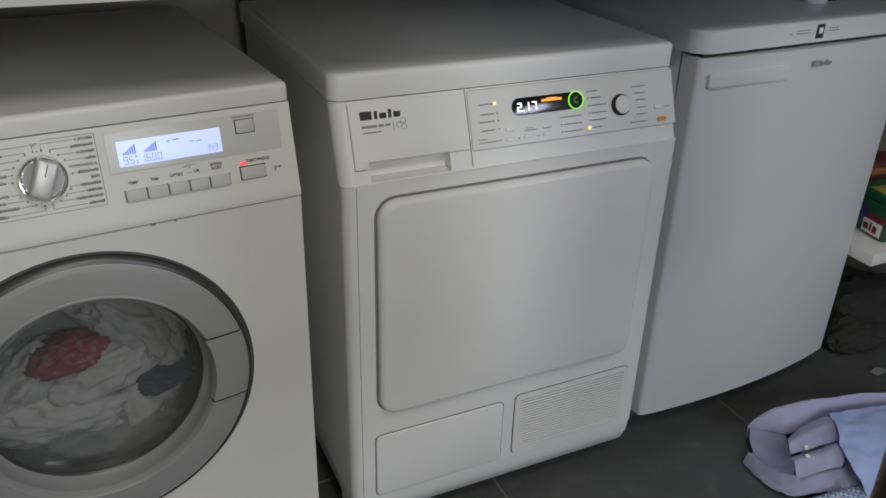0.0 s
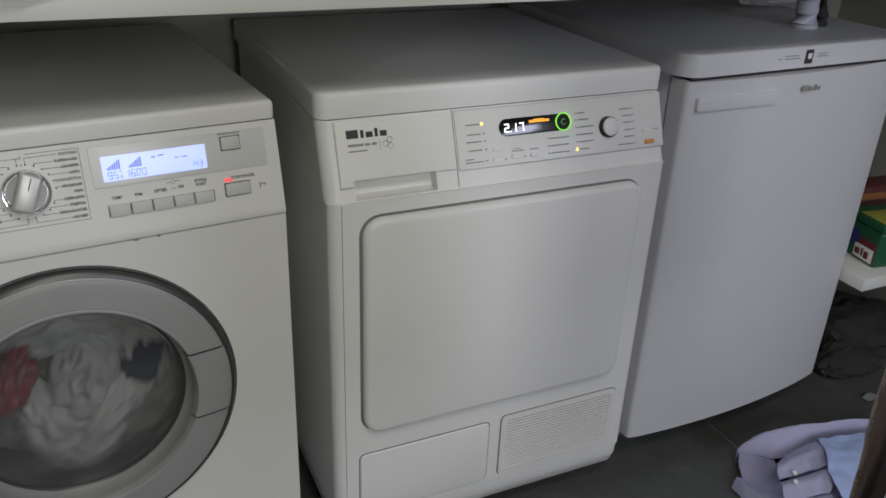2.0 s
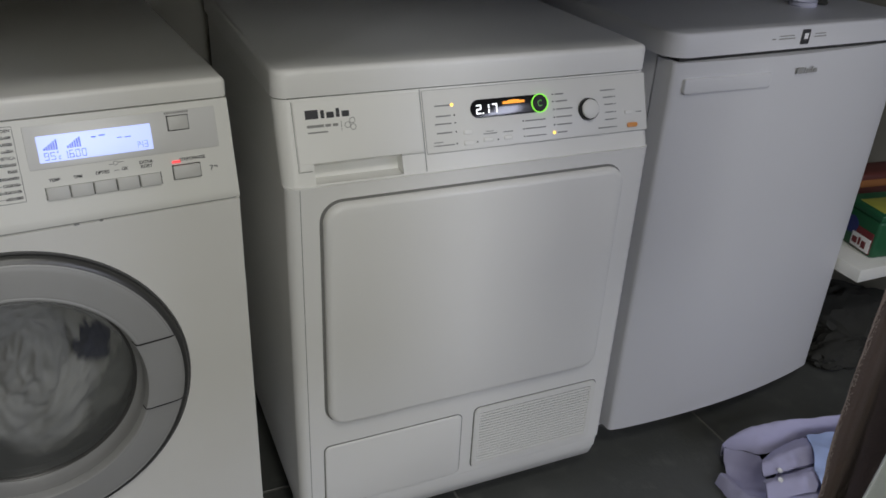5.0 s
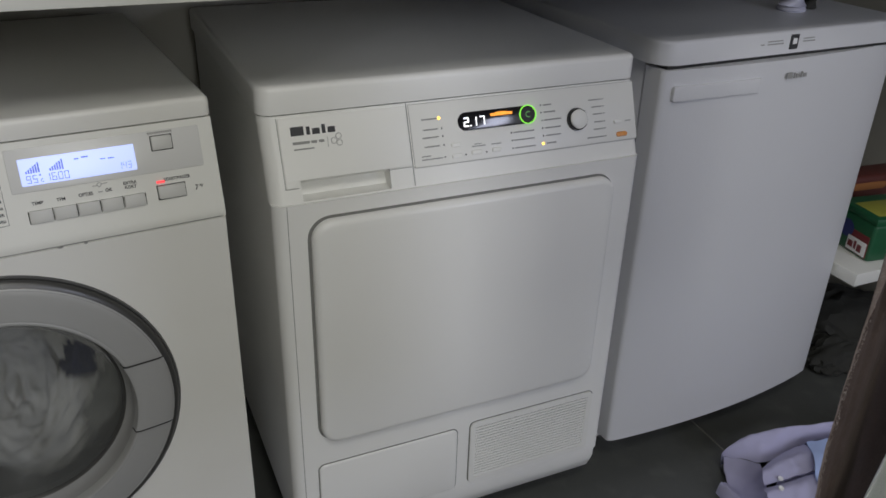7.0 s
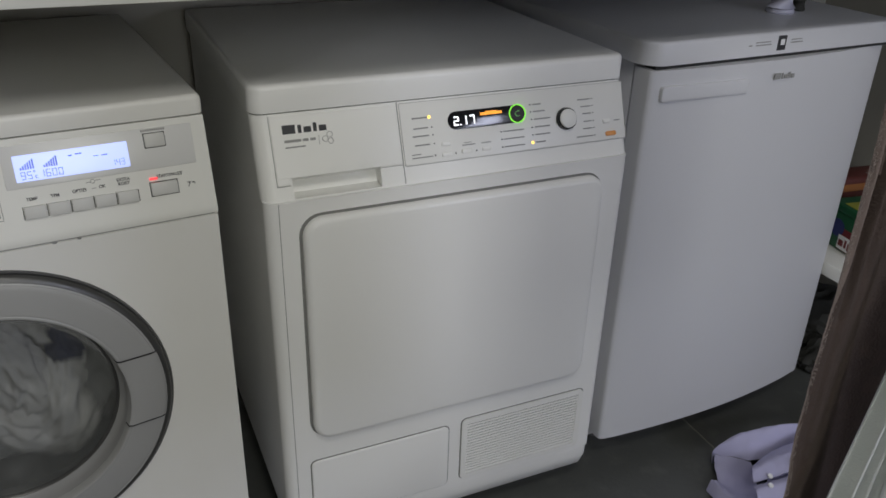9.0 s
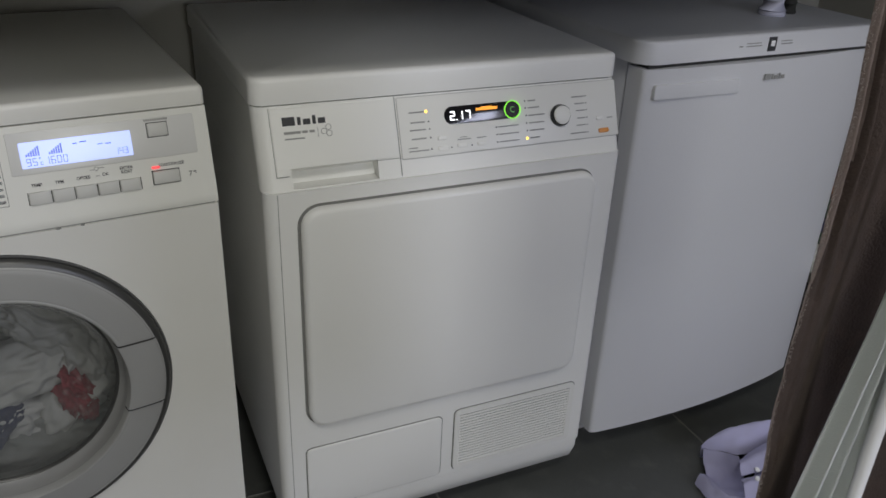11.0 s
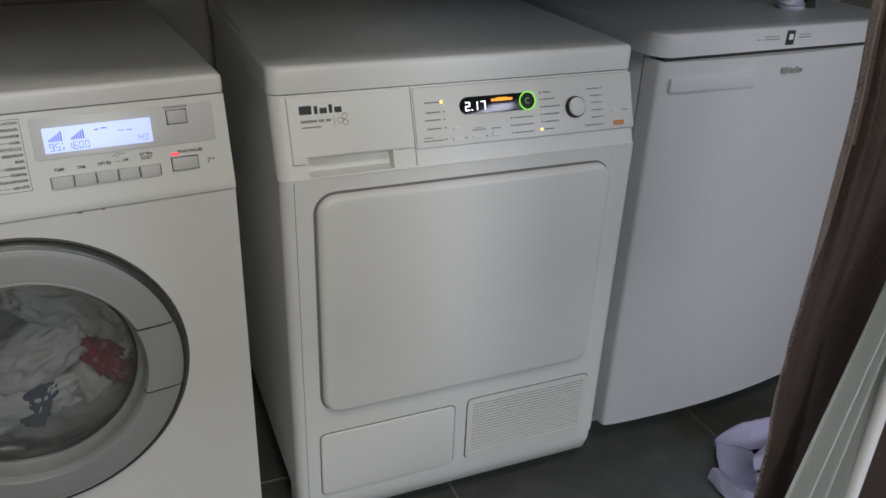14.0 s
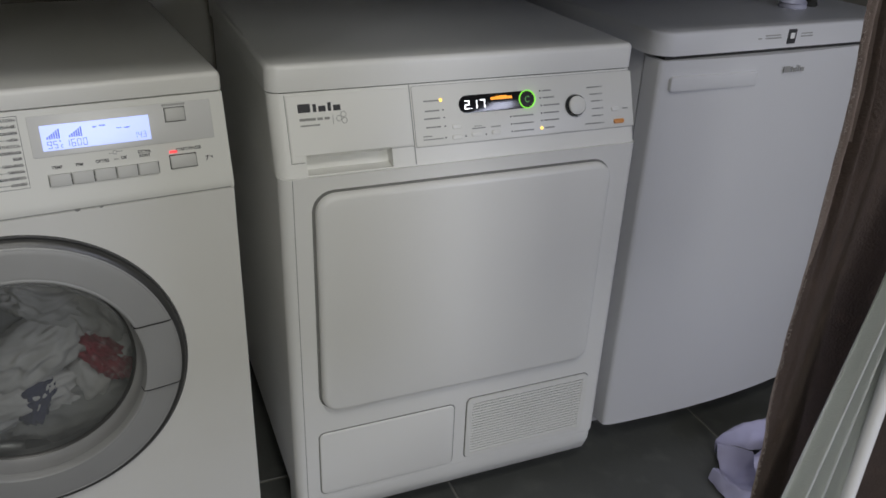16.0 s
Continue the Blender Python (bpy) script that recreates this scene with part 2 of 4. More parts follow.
def frame_loop(x0, x1, z0, z1, r, width, y0, y1):
    """A thin ring along a rounded rectangle."""
    bm = bmesh.new()
    o = round_outline(x0, x1, z0, z1, r)
    i = round_outline(x0 + width, x1 - width, z0 + width, z1 - width, max(r - width, 0.0005))
    k = len(o)
    rings = [[bm.verts.new((x, y, z)) for x, z in pts] for pts, y in ((o, y1), (o, y0), (i, y0), (i, y1))]
    for a, b in zip(rings, rings[1:]):
        for j in range(k):
            bm.faces.new((a[j], a[(j + 1) % k], b[(j + 1) % k], b[j]))
    bmesh.ops.recalc_face_normals(bm, faces=bm.faces[:])
    return bm


def lathe_y(profile, cx=0.0, cz=0.0, n=72, a0=0.0, a1=360.0):
    """Turns (radius, y) points round an axis along y."""
    bm = bmesh.new()
    full = abs(a1 - a0) >= 359.9
    steps = n if full else n + 1
    rows = []
    for i in range(steps):
        a = radians(a0 + (a1 - a0) * i / n)
        rows.append([bm.verts.new((cx + r * math.cos(a), y, cz + r * math.sin(a))) for r, y in profile])
    for i in range(n):
        a, b = rows[i], rows[(i + 1) % steps]
        for j in range(len(profile) - 1):
            bm.faces.new((a[j], a[j + 1], b[j + 1], b[j]))
    bmesh.ops.remove_doubles(bm, verts=bm.verts[:], dist=1e-6)
    bmesh.ops.recalc_face_normals(bm, faces=bm.faces[:])
    return bm


def tube(points, r, n=10, closed_ends=True):
    bm = bmesh.new()
    pts = [Vector(p) for p in points]
    rings = []
    for i, p in enumerate(pts):
        d = (pts[min(i + 1, len(pts) - 1)] - pts[max(i - 1, 0)]).normalized()
        q = d.to_track_quat("Z", "Y")
        rr = r[i] if isinstance(r, (list, tuple)) else r
        rings.append([bm.verts.new(p + q @ Vector((rr * math.cos(2 * math.pi * k / n), rr * math.sin(2 * math.pi * k / n), 0))) for k in range(n)])
    for a, b in zip(rings, rings[1:]):
        for k in range(n):
            bm.faces.new((a[k], a[(k + 1) % n], b[(k + 1) % n], b[k]))
    if closed_ends:
        bm.faces.new(rings[0][::-1])
        bm.faces.new(rings[-1])
    bmesh.ops.recalc_face_normals(bm, faces=bm.faces[:])
    return bm


def merge(*bms):
    out = bms[0]
    for b in bms[1:]:
        me = bpy.data.meshes.new("tmp")
        b.to_mesh(me)
        b.free()
        out.from_mesh(me)
        bpy.data.meshes.remove(me)
    return out


def moved(bm, m):
    bmesh.ops.transform(bm, matrix=m, verts=bm.verts[:])
    return bm


def lettering(text, size, depth=0.0004, align="LEFT", bold=0.0, squeeze=1.0):
    """Raised letters that face -y, standing on z = 0."""
    cu = bpy.data.curves.new("letters", "FONT")
    cu.body, cu.size, cu.extrude, cu.align_x, cu.offset = text, size, depth, align, bold
    ob = bpy.data.objects.new("letters", cu)
    me = bpy.data.meshes.new_from_object(ob)
    bm = bmesh.new()
    bm.from_mesh(me)
    bpy.data.objects.remove(ob)
    bpy.data.curves.remove(cu)
    bpy.data.meshes.remove(me)
    return moved(bm, pose(0, 0, 0, 90) @ Matrix.Diagonal((squeeze, 1, 1, 1)))


# ---- room ----
WX0, WX1, WY0, WY1, H = -1.35, 1.70, -2.60, 0.66, 2.45


def structure(name, bm, mat, label):
    return tagged(link(name, bm, mat), label, "", kind="structure")


floor = structure("floor", box(WX0 - 0.12, WX1 + 0.12, WY0 - 0.12, WY1 + 0.12, -0.10, -0.0012), GROUT, "dark grey tiled floor with thin pale joints")
structure("ceiling", box(WX0 - 0.12, WX1 + 0.12, WY0 - 0.12, WY1 + 0.12, H, H + 0.1), WALL, "plain matt painted ceiling")
structure("wall_north", box(WX0, WX1, WY1, WY1 + 0.12, 0, H), WALL, "grey plastered wall behind the machines")
# The first pair bounds an opening added only for the front fill.
FILL_A, FILL_B, WIN_A, WIN_B = -0.41, 0.13, 1.21, 1.67
south = merge(
    box(WX0, FILL_A, WY0 - 0.12, WY0, 0, H), box(FILL_B, WIN_A, WY0 - 0.12, WY0, 0, H), box(WIN_B, WX1, WY0 - 0.12, WY0, 0, H),
    box(FILL_A, FILL_B, WY0 - 0.12, WY0, 2.02, H), box(WIN_A, WIN_B, WY0 - 0.12, WY0, 0, 1.05), box(WIN_A, WIN_B, WY0 - 0.12, WY0, 1.79, H))
structure("wall_south", south, WALL, "grey plastered wall with an opening added for fill light and a window opening")
structure("wall_west", box(WX0 - 0.12, WX0, WY0 - 0.12, WY1 + 0.12, 0, H), WALL, "grey plastered wall")
structure("wall_east", box(WX1, WX1 + 0.12, WY0 - 0.12, WY1 + 0.12, 0, H), WALL, "grey plastered wall")


def checked(m, size):
    """Lays a fine woven check over a cloth."""
    t = m.node_tree
    b = t.nodes["Principled BSDF"]
    old = b.inputs["Base Color"].links[0].from_socket
    co, ch, mix = t.nodes.new("ShaderNodeTexCoord"), t.nodes.new("ShaderNodeTexChecker"), t.nodes.new("ShaderNodeMix")
    mix.data_type = "RGBA"
    ch.inputs["Scale"].default_value = 1 / size
    t.links.new(co.outputs["Object"], ch.inputs["Vector"])
    t.links.new(ch.outputs["Fac"], mix.inputs["Factor"])
    t.links.new(old, mix.inputs["A"])
    mix.inputs["B"].default_value = (0.16, 0.27, 0.45, 1)
    t.links.new(mix.outputs["Result"], b.inputs["Base Color"])


checked(CHECK, 0.006)

# ---- shared details of the appliances ----


def marks(name, rects, mat, parent, label="", y=-0.0004, m=None):
    """Printed bars or keys: each rect is x0, x1, z0, z1 in the parent's face."""
    bms = []
    for x0, x1, z0, z1 in rects:
        bms.append(box(x0, x1, y, 0.0005, z0, z1))
    ob = part(name, merge(*bms), mat, parent, label, m)
    ob["kind"] = "stuff"
    return ob


def brand_blocks(x0, x1, z0, z1, mat, parent, m=None, y=-0.0004):
    """A brand mark as five plain blocks of uneven width and height."""
    w = x1 - x0
    rects = []
    for a, b, h in ((0, 0.29, 1.0), (0.35, 0.43, 0.92), (0.48, 0.65, 0.66), (0.70, 0.78, 1.0), (0.83, 1.0, 0.66)):
        rects.append((x0 + a * w, x0 + b * w, z0, z0 + h * (z1 - z0)))
    return marks("brand_mark", rects, mat, parent, "dark printed brand mark", y, m)


def lump(x, y, z, sx, sy, sz, seed, fold=0.6):
    bm = bmesh.new()
    bmesh.ops.create_icosphere(bm, subdivisions=4, radius=1.0)
    for v in bm.verts:
        q = v.co * 1.6 + Vector((seed * 5.1, seed, 0))
        d = 1 + fold * (0.25 * noise.noise(q) + 0.16 * (1 - 2 * abs(noise.noise(q * 2.2))))
        v.co = Vector((x + v.co.x * sx * d, y + v.co.y * sy * d, max(0.002, z + v.co.z * sz * d)))
    return bm


SEGS = {"0": "abcdef", "1": "bc", "2": "abged", "3": "abgcd", "4": "fgbc", "5": "afgcd", "6": "afgedc", "7": "abc", "8": "abcdefg", "9": "abcdfg"}


def segment_digits(text, x, z, w, h, gap, th, y0, y1):
    """Seven-segment figures from small bars, the first one's lower left corner at x, z."""
    bms = []
    for ch in text:
        if ch == ".":
            bms.append(box(x - gap * 0.6, x - gap * 0.6 + th, y0, y1, z, z + th))
            continue
        if ch == " ":
            x += w + gap
            continue
        spots = {"a": (0, w, h - th, h), "d": (0, w, 0, th), "g": (0, w, h / 2 - th / 2, h / 2 + th / 2), "f": (0, th, h / 2, h),
                 "e": (0, th, 0, h / 2), "b": (w - th, w, h / 2, h), "c": (w - th, w, 0, h / 2)}
        for s in SEGS[ch]:
            a, b, c, d = spots[s]
            if s in "adg":
                a, b = a + th * 0.3, b - th * 0.3
            else:
                c, d = c + th * 0.3, d - th * 0.3
            bms.append(box(x + a, x + b, y0, y1, z + c, z + d))
        x += w + gap
    return merge(*bms)


# ---- tumble dryer ----
DW = 0.594
dryer = empty("tumble_dryer", pose(0, 0, 0), "white enamelled tumble dryer with lit control panel, standing on the tiles", "tumble dryer")
part("body", rounded_stack([(0.100, 0.0), (0.699, 0.0)], 0.001, DW - 0.001, 0.57, 0.019, 0.012), NEWENAMEL, dryer)
part("base", box(0.012, DW - 0.012, 0.08, 0.56, 0.040, 0.0995), NEWENAMEL, dryer)


def slope(v, d=0.0):
    """A point of the dryer's sloping fascia, v down from its top and d into it."""
    return (0.0465 - 0.351 * v + 0.936 * d, 0.8105 - 0.936 * v - 0.351 * d)


back = [(0.57, 0.8105), (0.57, 0.702), (0.03, 0.702)]
FRONT = [(slope(v)[1], slope(v)[0]) for v in (0.119, 0.0)]
notch = [slope(0.119), slope(0.1168), slope(0.1135, 0.020), slope(0.092, 0.024), slope(0.0885), slope(0.0)] + back
fascia = part("fascia", merge(rounded_stack(FRONT, 0.0, 0.0445, 0.57, 0.021, 0), extrude_x(notch, 0.0445, 0.172), rounded_stack(FRONT, 0.172, DW, 0.57, 0, 0.012)), NEWPLASTIC, dryer, "sloping white plastic fascia with a drawer grip")
part("lid", rounded_stack([(0.8125, 0.0445), (0.851, 0.0445)], -0.001, DW + 0.001, 0.60, 0.021, 0.014, 7, 0.008), NEWENAMEL, dryer, "white lid with a rounded front edge")
part("lid_gap", box(0.018, DW - 0.012, 0.0485, 0.56, 0.8100, 0.8130), SEAM, dryer)
FM = pose(0, 0.0465, 0.8105, -20.6)
fa = (dryer, FM)
part("drawer_front", slab(0.0240, 0.2060, -0.0885, -0.0045, -0.0016, 0.002, 0.002, 0.0008), NEWPLASTIC, fa, "white front of the water drawer")
part("drawer_lip", slab(0.0240, 0.0410, -0.0975, -0.0870, -0.0014, 0.002, 0.002, 0.0006), NEWPLASTIC, fa)
marks("drawer_seam", [(0.0222, 0.0232, -0.098, -0.003), (0.0222, 0.0415, -0.0988, -0.0978), (0.172, 0.2075, -0.0905, -0.0896), (0.2068, 0.2082, -0.117, -0.001)], GREYP, fa)
part("control_film", slab(0.2105, 0.5915, -0.0925, -0.0035, -0.0012, 0.002, 0.002, 0.0005), PANELGLASS, fa, "satin film over the controls")
part("film_edge", frame_loop(0.2100, 0.5925, -0.0935, -0.0028, 0.0025, 0.0006, -0.0014, 0.001), PALEPRINT, fa)
Y = -0.0016
part("display", slab(0.2835, 0.4120, -0.0490, -0.0225, Y - 0.0006, 0.0, 0.0130, 0.0004), BLACKG, fa, "black oval display")
part("display_figure", segment_digits("2.17", 0.2925, -0.0435, 0.0085, 0.0135, 0.0045, 0.0019, Y - 0.0012, Y - 0.0007), WHITELED, fa, "white lit figures 2.17")
part("display_bar", merge(box(0.3365, 0.3730, Y - 0.0011, Y - 0.0007, -0.0322, -0.0282), box(0.345, 0.364, Y - 0.0013, Y - 0.0007, -0.0285, -0.0268)), AMBERBAR, fa, "amber lit bar")
part("start_key", moved(lathe_y([(0.0, -0.0030), (0.0112, -0.0030), (0.0122, -0.0022), (0.0122, 0.0)], n=32), pose(0.3985, Y, -0.0357)), BLACKG, fa)
part("start_ring", moved(lathe_y([(0.0128, 0.0), (0.0128, -0.0026), (0.0134, -0.0030), (0.0140, -0.0026), (0.0140, 0.0)], n=40), pose(0.3985, Y, -0.0357)), GREEN, fa, "green lit ring round the start key")
part("start_mark", moved(lathe_y([(0.0036, -0.0030), (0.0036, -0.0034), (0.0046, -0.0034), (0.0046, -0.0030)], n=24, a0=50.0, a1=310.0), pose(0.3985, Y, -0.0357)), DIMGREEN, fa, "dim green sign on the start key")
knob = part("selector_knob", moved(lathe_y([(0.0, -0.0095), (0.0130, -0.0095), (0.0146, -0.0084), (0.0150, 0.0)], n=40), pose(0.4835, Y, -0.0520)), NEWPLASTIC, fa, "white selector knob with a dark skirt")
part("skirt", moved(lathe_y([(0.0150, -0.0066), (0.0162, -0.0062), (0.0176, 0.0)], n=40), pose(0.4835, Y, -0.0520)), BLACKG, knob)
for i, (x, v) in enumerate(((0.2550, 0.0263), (0.2576, 0.0411), (0.2582, 0.0523), (0.2585, 0.0652), (0.2582, 0.0824), (0.4224, 0.0247), (0.4222, 0.0354), (0.4230, 0.0472), (0.4225, 0.0590), (0.4225, 0.0705), (0.4212, 0.0821),
                            (0.3690, 0.0600), (0.3690, 0.0715), (0.3690, 0.0830), (0.2910, 0.0830), (0.3250, 0.0830))):
    lit = i in (0, 10)
    r = 0.0024 if lit else 0.0012
    part("indicator", moved(lathe_y([(0.0, -0.0008), (r * 0.8, -0.0006), (r, 0.0)], n=16), pose(x, Y + 0.0003, -v)), AMBER if lit else DARKP, fa, "lit amber lamp" if lit else "")
bars = []
rng = random.Random(4)
for v in (0.0263, 0.0411, 0.0523, 0.0652):
    bars.append((0.2515 - rng.uniform(0.022, 0.030), 0.2515, -v - 0.0011, -v + 0.0009))
bars += [(0.222, 0.236, -0.0790, -0.0775), (0.222, 0.254, -0.0838, -0.0822)]
for v in (0.0247, 0.0354, 0.0472, 0.059, 0.0705, 0.0821):
    bars.append((0.4270, 0.4270 + rng.uniform(0.013, 0.030), -v - 0.0011, -v + 0.0009))
for v in (0.0254, 0.0364, 0.0475, 0.0596, 0.0708, 0.0829):
    bars += [(0.5330 - rng.uniform(0.016, 0.034), 0.5300, -v - 0.0010, -v + 0.0008), (0.5322, 0.5345, -v - 0.0009, -v + 0.0009)]
for v in (0.0600, 0.0715, 0.0830):
    bars.append((0.3725, 0.3725 + rng.uniform(0.020, 0.038), -v - 0.0010, -v + 0.0008))
bars += [(0.302, 0.324, -0.0735, -0.072), (0.334, 0.350, -0.0735, -0.072), (0.3060, 0.318, -0.0700, -0.069), (0.572, 0.582, -0.064, -0.0625)]
marks("panel_print", bars, GREYP, fa, "small grey printed legends", Y - 0.0003)
for x, v, w in ((0.2770, 0.0829, 0.017), (0.3090, 0.0815, 0.017), (0.3415, 0.0815, 0.015), (0.2770, 0.0673, 0.015), (0.5575, 0.0629, 0.014)):
    part("key", slab(x - w / 2, x + w / 2, -v - 0.0032, -v + 0.0032, Y - 0.0016, 0, 0.003, 0.0008), NEWPLASTIC, fa)
part("door_key", slab(0.5535, 0.5730, -0.0868, -0.0795, Y - 0.0016, 0, 0.0034, 0.0008), ORANGE, fa, "orange door key")
brand_blocks(0.0395, 0.1010, -0.0285, -0.0165, DARKP, fa, y=Y - 0.0005)
marks("model_print", [(0.0405, 0.0640, -0.0402, -0.0366), (0.0660, 0.0740, -0.0402, -0.0366), (0.0765, 0.0840, -0.0402, -0.0366), (0.041, 0.069, -0.0478, -0.0458), (0.0884, 0.0890, -0.0475, -0.0340)], GREYP, fa, "grey printed model name", Y - 0.0004)
for x, z in ((0.0975, -0.0400), (0.1045, -0.0345), (0.1050, -0.0435)):
    part("circle_print", moved(lathe_y([(0.0035, 0.0), (0.0035, -0.0004), (0.0043, -0.0004), (0.0043, 0.0)], n=24), pose(x, Y, z)), GREYP, fa)

part("door", slab(0.0500, 0.5450, 0.2870, 0.6740, -0.014, 0.002, 0.030, 0.009, 8), NEWENAMEL, dryer, "large white door with rounded corners")
part("door_gap", frame_loop(0.0455, 0.5460, 0.2860, 0.6780, 0.033, 0.006, -0.0008, 0.002), GAP, dryer)
part("service_flap", slab(0.0435, 0.2880, 0.1075, 0.2390, -0.0035, 0.002, 0.010, 0.002), NEWENAMEL, dryer, "white service flap")
part("flap_gap", frame_loop(0.0418, 0.2897, 0.1058, 0.2407, 0.011, 0.0019, -0.0008, 0.002), GAP, dryer)
grille = part("air_grille", frame_loop(0.3130, 0.5610, 0.1100, 0.2440, 0.010, 0.010, -0.0035, 0.002), NEWPLASTIC, dryer, "white slatted air grille")
part("grille_gap", frame_loop(0.3114, 0.5626, 0.1084, 0.2456, 0.011, 0.0018, -0.0008, 0.002), GAP, dryer)
part("side_seam", box(0.0192, 0.0200, -0.0004, 0.002, 0.103, 0.698), GAP, dryer)
# Flat grey sheet on the solid body, painting the shade between the slats.
part("slat_gap_shade", box(0.3215, 0.5525, -0.0008, 0.002, 0.1185, 0.2355), GAP, grille)
slat = None
for i in range(19):
    z = 0.1215 + i * 0.00617
    ob = part("slat", extrude_x([(0.0015, 0.0002), (-0.0034, 0.0003), (-0.0042, 0.0016), (-0.0032, 0.0029), (0.0015, 0.0036)], 0.3220, 0.5520), NEWPLASTIC, grille) if slat is None else new("slat", slat.data)
    if slat is None:
        slat = ob
    ob.parent = grille
    ob.location = (0, 0, z)
part("plinth", rounded_stack([(0.034, 0.030), (0.048, 0.013), (0.078, 0.001), (0.0985, 0.001)], 0.004, DW - 0.004, 0.078, 0.018, 0.012), NEWENAMEL, dryer, "white plinth with chamfered edges")
part("plinth_gap", box(0.018, DW - 0.014, 0.0045, 0.06, 0.0978, 0.1008), SEAM, dryer)
for x in (0.06, DW - 0.06):
    for y in (0.11, 0.52):
        part("foot", tube([(x, y, 0.0), (x, y, 0.012), (x, y, 0.042)], [0.022, 0.020, 0.010], 14), RUBBER, dryer)

# ---- washing machine ----
WA = 5.5
WO = Vector((-0.06, 0, 0)) + Vector((-math.cos(radians(WA)), -math.sin(radians(WA)), 0)) * 0.2975
WM = pose(WO.x, WO.y, 0, 0, 0, WA)
washer = empty("washing_machine", WM, "white front-loading washing machine running with laundry behind its round door", "washing machine")
WH = 0.2975
CX, CZ = -0.0035, 0.4670


def holed_panel(x0, x1, z0, z1, cx, cz, r, y0, y1, n=72):
    bm = bmesh.new()
    rows = []
    for i in range(n):
        a = 2 * math.pi * i / n
        c, s = math.cos(a), math.sin(a)
        k = min((x1 - cx) / c if c > 1e-6 else (x0 - cx) / c if c < -1e-6 else 9, (z1 - cz) / s if s > 1e-6 else (z0 - cz) / s if s < -1e-6 else 9)
        rows.append([bm.verts.new(p) for p in ((cx + r * c, y1, cz + r * s), (cx + r * c, y0, cz + r * s), (cx + k * c, y0, cz + k * s), (cx + k * c, y1, cz + k * s))])
    for x, z in ((x0, z0), (x1, z0), (x1, z1), (x0, z1)):
        j = min(range(n), key=lambda q: (rows[q][2].co - Vector((x, y0, z))).length)
        rows[j][2].co, rows[j][3].co = (x, y0, z), (x, y1, z)
    for i in range(n):
        a, b = rows[i], rows[(i + 1) % n]
        for j in range(3):
            bm.faces.new((a[j], a[j + 1], b[j + 1], b[j]))
    bmesh.ops.recalc_face_normals(bm, faces=bm.faces[:])
    return bm


part("front_panel", holed_panel(-WH + 0.001, WH - 0.001, 0.065, 0.699, CX, CZ, 0.172, 0.0, 0.03), ENAMEL, washer)
part("side_panel", box(-WH, -WH + 0.015, 0.003, 0.57, 0.03, 0.7010, 0.002), ENAMEL, washer)
part("side_panel", box(WH - 0.015, WH, 0.003, 0.57, 0.03, 0.7010, 0.002), ENAMEL, washer)
part("rear_panel", box(-WH + 0.015, WH - 0.015, 0.55, 0.57, 0.03, 0.701), ENAMEL, washer)
part("bottom_panel", box(-WH + 0.015, WH - 0.015, 0.01, 0.55, 0.03, 0.045), ENAMEL, washer)
part("lid", rounded_stack([(0.8275, 0.030), (0.852, 0.030)], -WH - 0.001, WH + 0.001, 0.585, 0.008, 0.008, 5, 0.007), ENAMEL, washer, "white lid with a rounded front edge")
part("lid_gap", box(-WH + 0.004, WH - 0.004, 0.034, 0.55, 0.8256, 0.8277), GAP, washer)
part("plinth", box(-WH + 0.002, WH - 0.002, 0.003, 0.02, 0.03, 0.0625, 0.002), ENAMEL, washer)
wfas = [(0.030, 0.8255), (0.0022, 0.712), (0.0004, 0.706), (0.0012, 0.7012), (0.57, 0.7015), (0.57, 0.8255)]
part("fascia", extrude_x(wfas, -WH, WH), PLASTIC, washer, "sloping white plastic fascia")
part("fascia_gap", box(-WH + 0.004, WH - 0.004, 0.0030, 0.03, 0.6988, 0.7017), GREYP, washer)
for x, w in ((0.098, 0.006), (0.126, 0.004)):
    part("paint_chip", moved(lump(0, 0, 0.01, w / 2, 0.0006, 0.0011, w * 900, 1.4), pose(x, 0.0, 0.6894)), COLLAR, washer)
for x in (-0.24, 0.24):
    for y in (0.07, 0.50):
        part("foot", tube([(x, y, 0.0), (x, y, 0.012), (x, y, 0.032)], [0.022, 0.020, 0.010], 14), RUBBER, washer)
wf = (washer, pose(0, 0.0300, 0.8255, -13.7))
part("display_film", slab(0.0600, 0.2800, -0.0590, -0.0080, -0.0010, 0.001, 0.002, 0.0004), FILMGREY, wf, "satin film round the display")
part("lcd", slab(0.0725, 0.2000, -0.0515, -0.0205, -0.0018, 0.0, 0.001, 0.0003), LCD, wf, "glowing blue liquid crystal display")
ink = [segment_digits("1600", 0.0985, -0.0490, 0.0050, 0.0090, 0.0018, 0.0008, -0.0023, -0.0019), segment_digits("143", 0.1790, -0.0480, 0.0042, 0.0080, 0.0014, 0.0006, -0.0023, -0.0019),
       segment_digits("95", 0.0782, -0.0490, 0.0050, 0.0090, 0.0018, 0.0008, -0.0023, -0.0019)]
ink.append(moved(lettering("c", 0.0085), pose(0.0925, -0.0021, -0.0490)))
ink += [frame_loop(0.0920, 0.0942, -0.0416, -0.0394, 0.0011, 0.0006, -0.0023, -0.0019)]
for x0 in (0.0785, 0.1040):
    for k in range(6):
        ink.append(box(x0 + k * 0.0027, x0 + k * 0.0027 + 0.0018, -0.0023, -0.0019, -0.0375, -0.0375 + 0.0028 + k * 0.0018))
